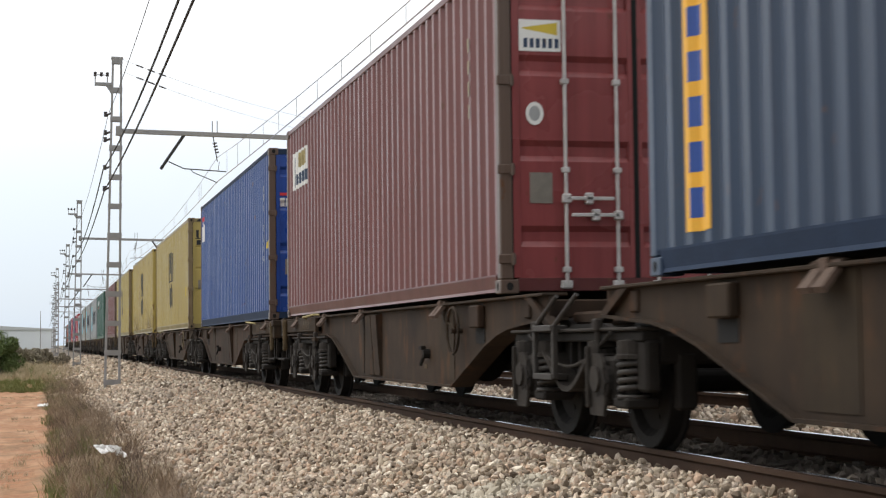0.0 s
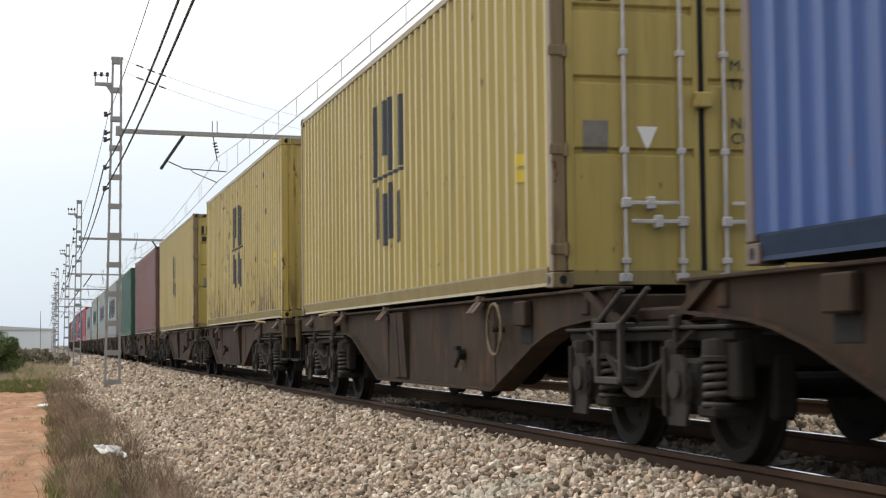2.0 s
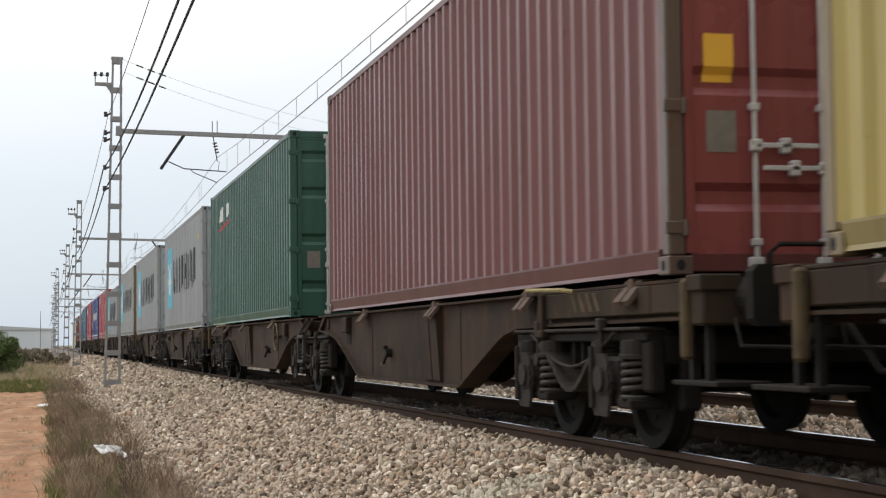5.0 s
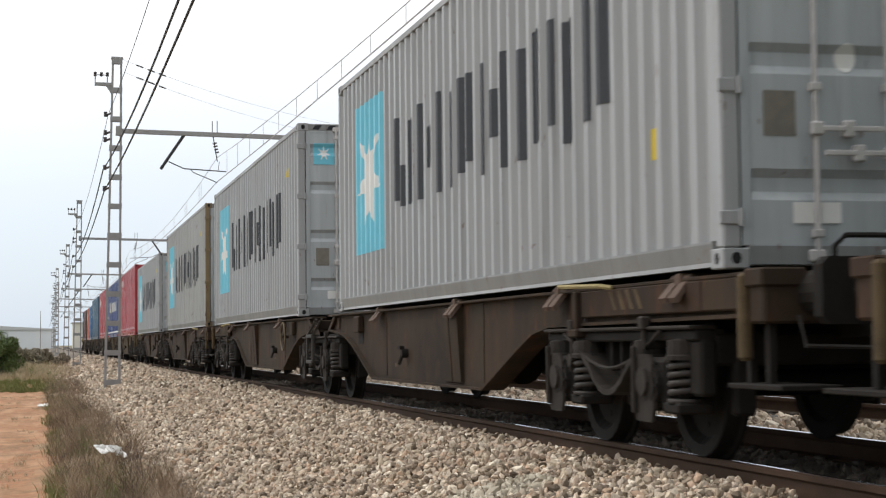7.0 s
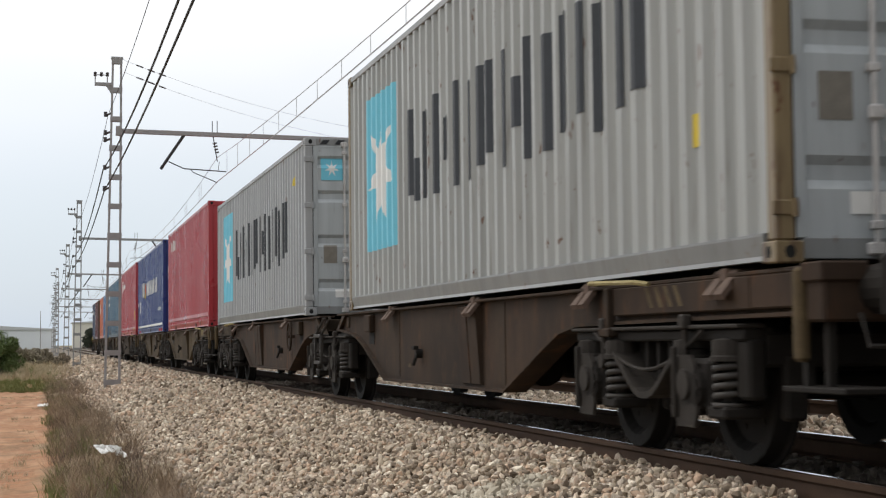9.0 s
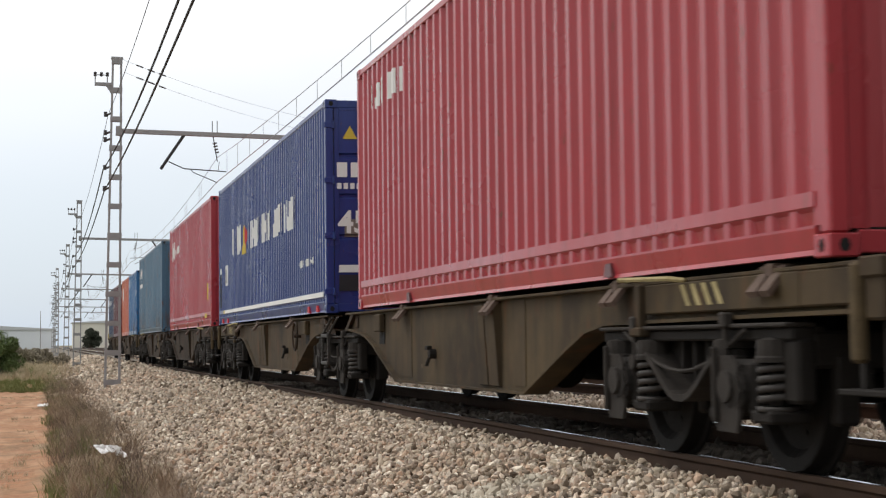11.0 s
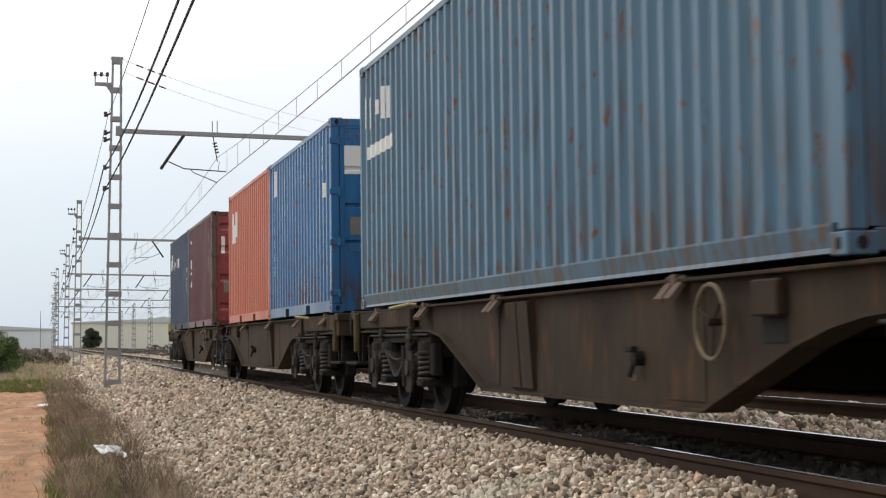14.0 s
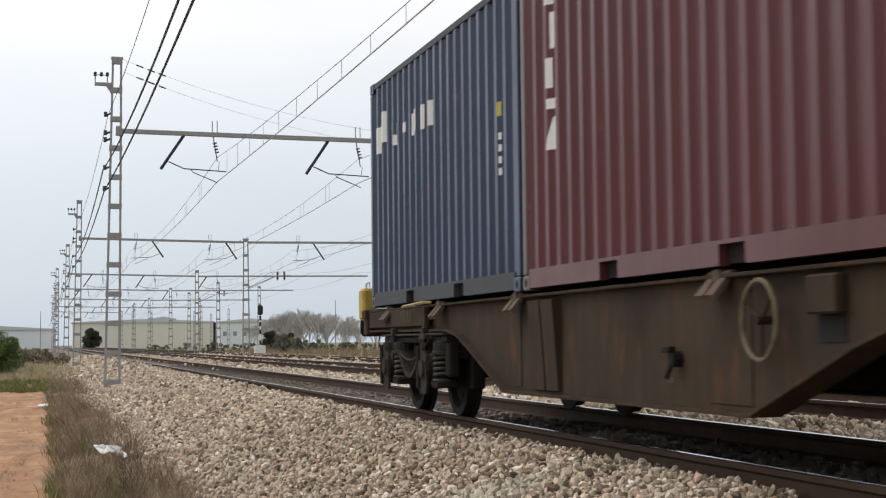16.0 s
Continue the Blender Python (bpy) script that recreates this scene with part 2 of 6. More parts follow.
DRY_BROWN = plain("dry_brown_weeds", (0.31, 0.23, 0.16), 0.85, 0.0, 0.35, 6.0, 0.6, 0.0)
GRASS = plain("green_grass_blades", (0.16, 0.175, 0.065), 0.8, 0.0, 0.35, 6.0, 0.6, 0.0)
CONIFER = plain("dark_green_needles", (0.055, 0.062, 0.045), 0.8, 0.0, 0.3, 1.0, 0.6, 0.0)
SCRUB = plain("brown_grey_scrub_leaves", (0.33, 0.285, 0.22), 0.85, 0.0, 0.4, 2.0, 0.5, 0.0)
# far bare trees, their twig colour lightened to carry the haze
TWIG = plain("hazed_grey_twigs", (0.47, 0.44, 0.43), 0.9, 0.0, 0.3, 1.0, 0.7, 0.0)
# far buildings: distance haze is mixed into these paler wall, roof and window colours
WALL_CREAM = plain("hazed_cream_rendered_wall", (0.72, 0.695, 0.62), 0.85, 0.0, 0.15, 0.3, 0.85, 0.0)
WALL_GREY = plain("hazed_pale_grey_cladding", (0.73, 0.755, 0.79), 0.7, 0.0, 0.15, 0.3, 0.85, 0.0)
ROOF_GREY = plain("hazed_weathered_roof_sheet", (0.55, 0.56, 0.58), 0.7, 0.0, 0.2, 0.3, 0.8, 0.0)
GLASS_DARK = plain("hazed_window_opening", (0.26, 0.28, 0.30), 0.35, 0.0, 0.1, 1.0, 0.8, 0.0)
BARK = plain("grey_brown_bark", (0.10, 0.08, 0.065), 0.9, 0.0, 0.3, 5.0, 0.6)


# ---- mesh helpers ----
class M:
    """Collects vertices and faces for one mesh."""

    def __init__(self):
        self.v, self.f, self.m = [], [], []

    def add(self, verts, faces, mi=0):
        o = len(self.v)
        self.v += [tuple(p) for p in verts]
        self.f += [[i + o for i in f] for f in faces]
        self.m += [mi] * len(faces)
        return self

    def box(self, x0, x1, y0, y1, z0, z1, c=0.0, mi=0):
        if c <= 0:
            return self.add([(x, y, z) for x in (x0, x1) for y in (y0, y1) for z in (z0, z1)],
                            [(0, 1, 3, 2), (4, 6, 7, 5), (0, 4, 5, 1), (2, 3, 7, 6), (0, 2, 6, 4), (1, 5, 7, 3)], mi)
        lo, hi = (x0, y0, z0), (x1, y1, z1)
        idx, vs = {}, []
        for s in ((a, b, d) for a in (0, 1) for b in (0, 1) for d in (0, 1)):
            for k in range(3):
                idx[s, k] = len(vs)
                vs.append([(hi[i] - (c if i != k else 0)) if s[i] else (lo[i] + (c if i != k else 0)) for i in range(3)])
        fs = []
        for k in range(3):
            a, b = (k + 1) % 3, (k + 2) % 3
            for side in (0, 1):
                def at(i, j):
                    s = [0, 0, 0]
                    s[k], s[a], s[b] = side, i, j
                    return idx[tuple(s), k]
                q = [at(0, 0), at(1, 0), at(1, 1), at(0, 1)]
                fs.append(q if side else q[::-1])
            for i in (0, 1):
                for j in (0, 1):
                    s0, s1 = [0, 0, 0], [0, 0, 0]
                    s0[a], s0[b], s0[k] = i, j, 0
                    s1[a], s1[b], s1[k] = i, j, 1
                    q = [idx[tuple(s0), a], idx[tuple(s1), a], idx[tuple(s1), b], idx[tuple(s0), b]]
                    fs.append(q if (i == j) else q[::-1])
        for s in ((a, b, d) for a in (0, 1) for b in (0, 1) for d in (0, 1)):
            q = [idx[s, 0], idx[s, 1], idx[s, 2]]
            fs.append(q if sum(s) % 2 else q[::-1])
        return self.add(vs, fs, mi)

    def cyl(self, a, b, r, n=10, r2=None, mi=0, caps=True):
        a, b = Vector(a), Vector(b)
        q = (b - a).to_track_quat("Z", "Y")
        r2 = r if r2 is None else r2
        ring = [q @ Vector((math.cos(2 * math.pi * i / n), math.sin(2 * math.pi * i / n), 0)) for i in range(n)]
        vs = [a + p * r for p in ring] + [b + p * r2 for p in ring]
        fs = [(i, (i + 1) % n, n + (i + 1) % n, n + i) for i in range(n)]
        if caps:
            fs += [tuple(range(n))[::-1], tuple(range(n, 2 * n))]
        return self.add(vs, fs, mi)

    def tube(self, pts, r, n=6, mi=0):
        pts = [Vector(p) for p in pts]
        vs = []
        for i, p in enumerate(pts):
            d = (pts[min(i + 1, len(pts) - 1)] - pts[max(i - 1, 0)]).normalized()
            up = Vector((0, 0, 1)) if abs(d.z) < 0.9 else Vector((0, 1, 0)) if abs(d.y) < 0.5 else Vector((1, 0, 0))
            e = d.cross(up).normalized()
            g = e.cross(d)
            vs += [p + (e * math.cos(2 * math.pi * k / n) + g * math.sin(2 * math.pi * k / n)) * r for k in range(n)]
        m = len(pts)
        fs = [(i * n + k, i * n + (k + 1) % n, (i + 1) * n + (k + 1) % n, (i + 1) * n + k) for i in range(m - 1) for k in range(n)]
        return self.add(vs, fs + [tuple(range(n)), tuple(range((m - 1) * n, m * n))], mi)

    def prism(self, prof, x0, x1, axis="x", mi=0):
        """A closed outline drawn out along an axis. prof: (y, z) for axis x, (x, z) for y, (x, y) for z."""
        n = len(prof)
        put = {"x": lambda p, k: (k, p[0], p[1]), "y": lambda p, k: (p[0], k, p[1]), "z": lambda p, k: (p[0], p[1], k)}[axis]
        vs = [put(p, x0) for p in prof] + [put(p, x1) for p in prof]
        fs = [(i, (i + 1) % n, n + (i + 1) % n, n + i) for i in range(n)] + [tuple(range(n))[::-1], tuple(range(n, 2 * n))]
        return self.add(vs, fs, mi)

    def lathe(self, prof, n=20, axis="x", at=(0, 0, 0), mi=0):
        """Turn an outline of (along, radius) round an axis."""
        k = len(prof)
        vs = []
        for i in range(n):
            a = 2 * math.pi * i / n
            for s, r in prof:
                c, d = r * math.cos(a), r * math.sin(a)
                p = (s, c, d) if axis == "x" else (c, s, d) if axis == "y" else (c, d, s)
                vs.append((p[0] + at[0], p[1] + at[1], p[2] + at[2]))
        fs = [(i * k + j, i * k + j + 1, ((i + 1) % n) * k + j + 1, ((i + 1) % n) * k + j) for i in range(n) for j in range(k - 1)]
        return self.add(vs, fs, mi)

    def mesh(self, name, *mats, smooth=False):
        me = bpy.data.meshes.new(name)
        me.from_pydata(self.v, [], self.f)
        for m in mats:
            me.materials.append(m)
        if any(self.m):
            me.polygons.foreach_set("material_index", self.m)
        bm = bmesh.new()
        bm.from_mesh(me)
        bmesh.ops.recalc_face_normals(bm, faces=bm.faces)
        bm.to_mesh(me)
        bm.free()
        if smooth:
            me.shade_smooth()
        return me


def part(name, mesh, parent, label=""):
    """Links a mesh as one object under a thing or a part."""
    ob = new(name, mesh)
    ob.parent = parent
    if label:
        tagged(ob, label)
    return ob


def thing(name, label, category, group="", kind="", at=None):
    ob = tagged(new(name), label, category, group, kind)
    ob.empty_display_size = 0.2
    if at:
        ob.matrix_basis = pose(*at)
    return ob


def raw_mesh(name, verts, faces, mat):
    """A large mesh from arrays: faces is an array of triangles."""
    me = bpy.data.meshes.new(name)
    me.vertices.add(len(verts))
    me.vertices.foreach_set("co", np.asarray(verts, np.float32).ravel())
    faces = np.asarray(faces, np.int32)
    k = faces.shape[1]
    me.loops.add(faces.size)
    me.loops.foreach_set("vertex_index", faces.ravel())
    me.polygons.add(len(faces))
    me.polygons.foreach_set("loop_start", np.arange(0, faces.size, k, dtype=np.int32))
    me.materials.append(mat)
    me.update(calc_edges=True)
    me.validate()
    me.shade_flat()
    return me


CACHE = {}


def cached(key, make):
    if key not in CACHE:
        CACHE[key] = make()
    return CACHE[key]


# ---- ground, tracks ----
TRACK = 4.936           # centre line of the train's track, rail tops at z = 0
TRACK_TWO, TRACK_THREE = 9.07, 14.3
GAUGE = 0.869           # half the distance between rail centres


LIE_X = [-400, -3, 0.2, 1.0, 3.0, 3.5, 4.0, 4.15, 5.7, 5.85, 17, 18.5, 400]      # cross section of the ground
LIE_Z = [-0.9, -0.86, -0.85, -0.76, -0.18, -0.13, -0.13, -0.22, -0.22, -0.16, -0.19, -0.45, -0.5]


def ground_height(x):
    return float(np.interp(x, LIE_X, LIE_Z))


def build_ground():
    xs = [-2500, -300, -60, -12, -6] + list(np.arange(-4, 4.1, 0.2)) + list(np.arange(4.5, 19.6, 0.5)) + [24, 40, 90, 300, 2500]
    ys = [-400, -60, -10] + list(np.arange(0, 60, 0.4)) + list(np.arange(60, 200, 3)) + [220, 300, 450, 800, 1500, 3500]
    vs = []
    for y in ys:
        for x in xs:
            z = ground_height(x)
            if abs(x) < 60 and -5 < y < 200:
                z += 0.03 * noise.noise((x * 0.9, y * 0.9, 0)) + 0.012 * noise.noise((x * 4, y * 4, 3))
                if -1.0 < x < 0.0:
                    z -= 0.02
            vs.append((x, y, z))
    nx = len(xs)
    fs = [(j * nx + i, j * nx + i + 1, (j + 1) * nx + i + 1, (j + 1) * nx + i) for j in range(len(ys) - 1) for i in range(nx - 1)]
    me = raw_mesh("ground", vs, fs, EARTH)
    me.shade_smooth()
    tagged(new("ground", me), "red dirt path with dry weeds beside a stone railway bed", "ground", kind="structure")


def stone_shapes(count, seed):
    t = (1 + 5 ** 0.5) / 2
    base = np.array([(-1, t, 0), (1, t, 0), (-1, -t, 0), (1, -t, 0), (0, -1, t), (0, 1, t), (0, -1, -t), (0, 1, -t), (t, 0, -1), (t, 0, 1), (-t, 0, -1), (-t, 0, 1)], float)
    base /= np.linalg.norm(base[0])
    tris = np.array([(0, 11, 5), (0, 5, 1), (0, 1, 7), (0, 7, 10), (0, 10, 11), (1, 5, 9), (5, 11, 4), (11, 10, 2), (10, 7, 6), (7, 1, 8),
                     (3, 9, 4), (3, 4, 2), (3, 2, 6), (3, 6, 8), (3, 8, 9), (4, 9, 5), (2, 4, 11), (6, 2, 10), (8, 6, 7), (9, 8, 1)])
    rng = np.random.RandomState(seed)
    out = []
    for _ in range(count):
        v = base * rng.uniform(0.72, 1.2, (12, 1))
        for _ in range(3):                      # knock flat facets off, as crushing does
            n = rng.normal(size=3)
            n /= np.linalg.norm(n)
            d = v @ n
            v = v - np.outer(np.maximum(d - rng.uniform(0.45, 0.75), 0), n)
        out.append(v * np.array([rng.uniform(0.9, 1.35), rng.uniform(0.7, 1.0), rng.uniform(0.55, 0.85)]))
    return out, tris


def turns(rng, n):
    q = rng.normal(size=(n, 4))
    q /= np.linalg.norm(q, axis=1)[:, None]
    w, x, y, z = q.T
    return np.stack([1 - 2 * (y * y + z * z), 2 * (x * y - z * w), 2 * (x * z + y * w), 2 * (x * y + z * w), 1 - 2 * (x * x + z * z), 2 * (y * z - x * w),
                     2 * (x * z - y * w), 2 * (y * z + x * w), 1 - 2 * (x * x + y * y)], -1).reshape(n, 3, 3)


def scatter_stones(bounds, step, size, seed, keep=None, sink=0.2):
    x0, x1, y0, y1 = bounds
    rng = np.random.RandomState(seed)
    gx, gy = np.meshgrid(np.arange(x0, x1, step), np.arange(y0, y1, step))
    x = gx.ravel() + rng.uniform(-0.6, 0.6, gx.size) * step
    y = gy.ravel() + rng.uniform(-0.6, 0.6, gx.size) * step
    if keep is not None:
        ok = keep(x, y, rng)
        x, y = x[ok], y[ok]
    n = len(x)
    shapes, tris = stone_shapes(14, seed + 1)
    shapes = np.array(shapes)[rng.randint(0, 14, n)]
    r = size * np.minimum(rng.lognormal(0, 0.28, n), 1.45)
    z = np.interp(x, LIE_X, LIE_Z) + r * rng.uniform(-sink - 0.3, 1.15, n)
    v = np.einsum("nij,nkj->nki", turns(rng, n), shapes) * r[:, None, None] + np.stack([x, y, z], -1)[:, None]
    f = tris[None] + (np.arange(n) * 12)[:, None, None]
    return v.reshape(-1, 3), f.reshape(-1, 3)


def build_ballast():
    bed = thing("ballast", "loose grey and buff crushed stone bed under the tracks", "ballast", kind="structure")
    def toe(x, y, rng):
        edge = 1.12 + 0.28 * np.sin(y * 0.7) * np.sin(y * 0.23 + 1) - 0.012 * np.clip(y - 20, 0, 40)
        return (rng.uniform(size=len(x)) < np.clip((x - edge) / 0.35 + 0.25, 0, 1)) & ~((x > 2.5) & (x < 3.18) & (y > 9.8) & (y < 10.5))
    def in_view(x, y, rng):
        return x < 0.6 * y + 0.5
    zones = [((0.8, 3.98, 8.2, 17), 0.040, 0.0265, toe, 0.3), ((0.6, 3.98, 17, 30), 0.047, 0.030, toe, 0.4), ((0.4, 3.98, 30, 60), 0.076, 0.042, toe, 0.3),
             ((0.3, 3.98, 60, 130), 0.15, 0.065, toe, 0.3), ((5.95, 8.05, 9, 55), 0.08, 0.045, in_view, 0.2),
             ((8.3, 9.8, 14, 60), 0.11, 0.055, in_view, 0.3), ((10.1, 17, 18, 55), 0.14, 0.055, in_view, 0.2), ((5.9, 17, 55, 140), 0.26, 0.07, in_view, 0.4)]
    vs, fs, o = [], [], 0
    for i, (b, step, size, keep, sink) in enumerate(zones):
        v, f = scatter_stones(b, step, size, 20 + i, keep, sink)
        vs.append(v), fs.append(f + o)
        o += len(v)
    me = raw_mesh("stones", np.concatenate(vs), np.concatenate(fs), STONE)
    tagged(part("stones", me, bed), kind="stuff")
    # stones between the rails, their tone darkened for the train above
    v, f = scatter_stones((4.16, 5.72, 7, 45), 0.075, 0.04, 55, in_view, 0.6)
    tagged(part("stained_stones", raw_mesh("stained_stones", v, f, OILY_SHADED_STONE), bed, "oil-stained stones between the rails, darkened for the train's shade"), kind="stuff")
    shapes, tris = stone_shapes(8, 77)
    meshes = [raw_mesh("stone", s, tris, STONE_PIECE) for s in shapes]
    rng = random.Random(5)
    for i in range(290):
        ob = part("stone", meshes[i % 8], bed)
        x, y, r = 2.5 + (i % 17 + rng.uniform(-0.5, 0.5)) * 0.041, 9.8 + (i // 17 + rng.uniform(-0.5, 0.5)) * 0.041, 0.027 * rng.lognormvariate(0, 0.28)
        ob.matrix_basis = pose(x, y, ground_height(x) + r * rng.uniform(-0.2, 0.75), *(rng.uniform(0, 360) for _ in range(3))) @ Matrix.Scale(r, 4)


RAIL = [(-0.036, 0.0), (-0.036, -0.032), (-0.009, -0.05), (-0.009, -0.145), (-0.075, -0.162), (-0.075, -0.172), (0.075, -0.172), (0.075, -0.162), (0.009, -0.145), (0.009, -0.05), (0.036, -0.032), (0.036, 0.0)]


def build_track(centre, y0, y1, label, sleepers, lift=0.0):
    track = thing("track", label, "railway track", "railway tracks", "structure", (0, 0, lift))
    for side in (-1, 1):
        m = M()
        m.prism([(centre + side * GAUGE + a, b) for a, b in RAIL], y0, y1, "y")
        m.box(centre + side * GAUGE - (0.03 if side > 0 else 0.004), centre + side * GAUGE + 0.03, y0, y1, -0.002, 0.003, mi=1)
        part("rail", m.mesh("rail", RUST_RAIL, BRIGHT_RAIL), track, "rusty steel rail with a polished running surface")
    if sleepers:
        m = M()
        m.prism([(-1.3, -0.40), (-1.3, -0.20), (-1.2, -0.176), (-0.6, -0.176), (-0.4, -0.20), (0.4, -0.20), (0.6, -0.176), (1.2, -0.176), (1.3, -0.20), (1.3, -0.40)], -0.12, 0.12, "y")
        for s in (-1, 1):
            for e in (-0.09, 0.09):
                m.box(s * GAUGE + e - 0.03, s * GAUGE + e + 0.03, -0.05, 0.05, -0.176, -0.15, 0.008)
        sl = m.mesh("sleeper", CONCRETE)
        for i in range(sleepers):
            part("sleeper", sl, track).matrix_basis = pose(centre, 6.0 + 0.6 * i, 0)


build_ground()
build_track(TRACK, -40, 420, "running track with rusty rails on concrete sleepers", 110)
build_track(TRACK_TWO, -40, 420, "second track beside the running track, rusty rails in stone", 100, 0.06)
build_track(TRACK_THREE, -40, 420, "third track with rusty rails in stone", 0)
build_ballast()


# ---- overhead line ----
def mast_meshes(height):
    def leg(s):
        a, b = s * 0.20, s * 0.115
        m = M()
        m.add([(a - 0.033, -0.07, -0.25), (a + 0.033, -0.07, -0.25), (a + 0.033, 0.07, -0.25), (a - 0.033, 0.07, -0.25), (b - 0.029, -0.06, height), (b + 0.029, -0.06, height), (b + 0.029, 0.06, height), (b - 0.029, 0.06, height)],
              [(0, 3, 2, 1), (4, 5, 6, 7), (0, 1, 5, 4), (1, 2, 6, 5), (2, 3, 7, 6), (3, 0, 4, 7)])
        return m.mesh("leg", GALVANISED)
    return leg(-1), leg(1)


def build_mast(height, bracket=True):
    mast = thing("catenary_mast", "grey lattice steel catenary mast standing in the stone bed", "mast", "catenary masts")
    l, r = mast_meshes(height)
    part("leg", l, mast), part("leg", r, mast)
    n = int(height / 0.77)
    for i in range(n):
        z = 0.02 + i * (height - 0.12) / (n - 1)
        w = np.interp(z, [0, height], [0.24, 0.15])
        key = ("batten", round(float(w), 2))
        ob = part("batten", cached(key, lambda: M().box(-w, w, -0.078, -0.066, -0.075, 0.075).box(-w, w, 0.066, 0.078, -0.075, 0.075).mesh("batten", GALVANISED)), mast)
        ob.matrix_basis = pose(0, 0, z)
    part("cap", cached(("cap", height), lambda: M().box(-0.17, 0.17, -0.08, 0.08, height - 0.04, height + 0.03, 0.01).mesh("cap", GALVANISED)), mast)
    part("foundation", cached("foundation", lambda: M().box(-0.4, 0.4, -0.35, 0.35, -0.8, -0.17, 0.03).mesh("foundation", CONCRETE)), mast)
    if bracket:
        def arm():
            m = M().box(-0.62, -0.1, -0.04, 0.04, 8.46, 8.56, 0.01).add([(-0.3, -0.03, 8.46), (-0.12, -0.03, 8.46), (-0.12, -0.03, 8.2), (-0.3, 0.03, 8.46), (-0.12, 0.03, 8.46), (-0.12, 0.03, 8.2)], [(0, 1, 2), (3, 5, 4), (0, 3, 4, 1), (1, 4, 5, 2), (0, 2, 5, 3)])
            m.box(-0.62, -0.59, -0.03, 0.03, 8.54, 8.78).box(-0.28, -0.25, -0.03, 0.03, 8.54, 8.78).box(-0.62, -0.25, -0.015, 0.015, 8.765, 8.785)
            return m.mesh("wire_bracket", GALVANISED)
        br = part("wire_bracket", cached("arm", arm), mast)
        for x in (-0.605, -0.435, -0.265):
            part("insulator", cached(("topins", x), lambda: M().lathe([(8.73, 0.02), (8.75, 0.05), (8.78, 0.05), (8.79, 0.025), (8.81, 0.05), (8.84, 0.05), (8.86, 0.02)], 10, "z", (x, 0, 0)).mesh("insulator", INSULATOR)), br)
        for z in (5.55, 6.15, 6.95, 7.15, 7.68):
            part("insulator", cached(("sideins", z), lambda: M().cyl((-0.15, 0, z), (-0.34, 0, z - 0.08), 0.03, 8).cyl((-0.30, 0, z - 0.10), (-0.30, 0, z + 0.04), 0.05, 8).mesh("insulator", INSULATOR)), mast)
    return mast


def build_registration():
    """Drop strut, registration arm, steady arm and messenger insulator that hang from a cross beam over one track."""
    reg = thing("registration_arm", "thin steel registration arm hanging from a cross beam", "catenary arm", "registration arms")
    part("strut", M().cyl((-0.95, 0, 6.78), (-1.62, 0, 5.78), 0.045, 8).mesh("strut", WIRE), reg)
    part("arm", M().tube([(-1.40, 0, 6.0), (-0.95, 0, 5.80), (0.1, 0, 5.74), (0.25, 0, 5.73)], 0.018, 6).mesh("arm", WIRE), reg)
    part("steady_arm", M().tube([(-0.75, 0, 5.77), (-0.7, 0, 5.70), (-0.05, 0, 5.43), (0.0, 0, 5.40)], 0.014, 6).mesh("steady_arm", WIRE), reg)
    m = M().cyl((-0.12, 0, 6.75), (0.0, 0, 6.02), 0.016, 6)
    for k in range(4):
        a = 0.25 + 0.12 * k
        m.cyl((-0.12 + 0.18 * a, 0, 6.75 - 0.73 * a), (-0.12 + 0.18 * (a + 0.05), 0, 6.75 - 0.73 * (a + 0.05)), 0.06, 8)
    part("insulator", m.mesh("insulator", INSULATOR), reg)
    part("drop_wire", M().cyl((0.06, 0, 6.02), (0.02, 0, 5.73), 0.008, 5).mesh("drop_wire", WIRE), reg)
    m = M().cyl((-0.14, 0.0, 6.85), (-0.14, 0, 7.2), 0.012, 5).cyl((0.0, 0, 6.85), (0.0, 0, 7.2), 0.012, 5)
    part("hanger_rod", m.mesh("hanger_rod", WIRE), reg)
    return reg


PORTALS = (5.0, 47.4, 95.2, 137.0, 179.6, 219.0, 262.0, 303.0)
MAST_X = 1.95
RIGHTS = (11.3, 11.3, 11.55, 12.55, 13.6, 13.8, 14.0, 14.2)      # the short mast of each portal
BEAM_Z = (6.8, 6.845, 6.80, 6.55, 6.75, 6.75, 6.75, 6.75)         # beam height at the tall mast
LEAN, FALL = 0.85, 1.2                                            # the masts lean a little, the beams fall to the far side


def beam_drop(x):
    return (x - MAST_X) * math.tan(radians(FALL))


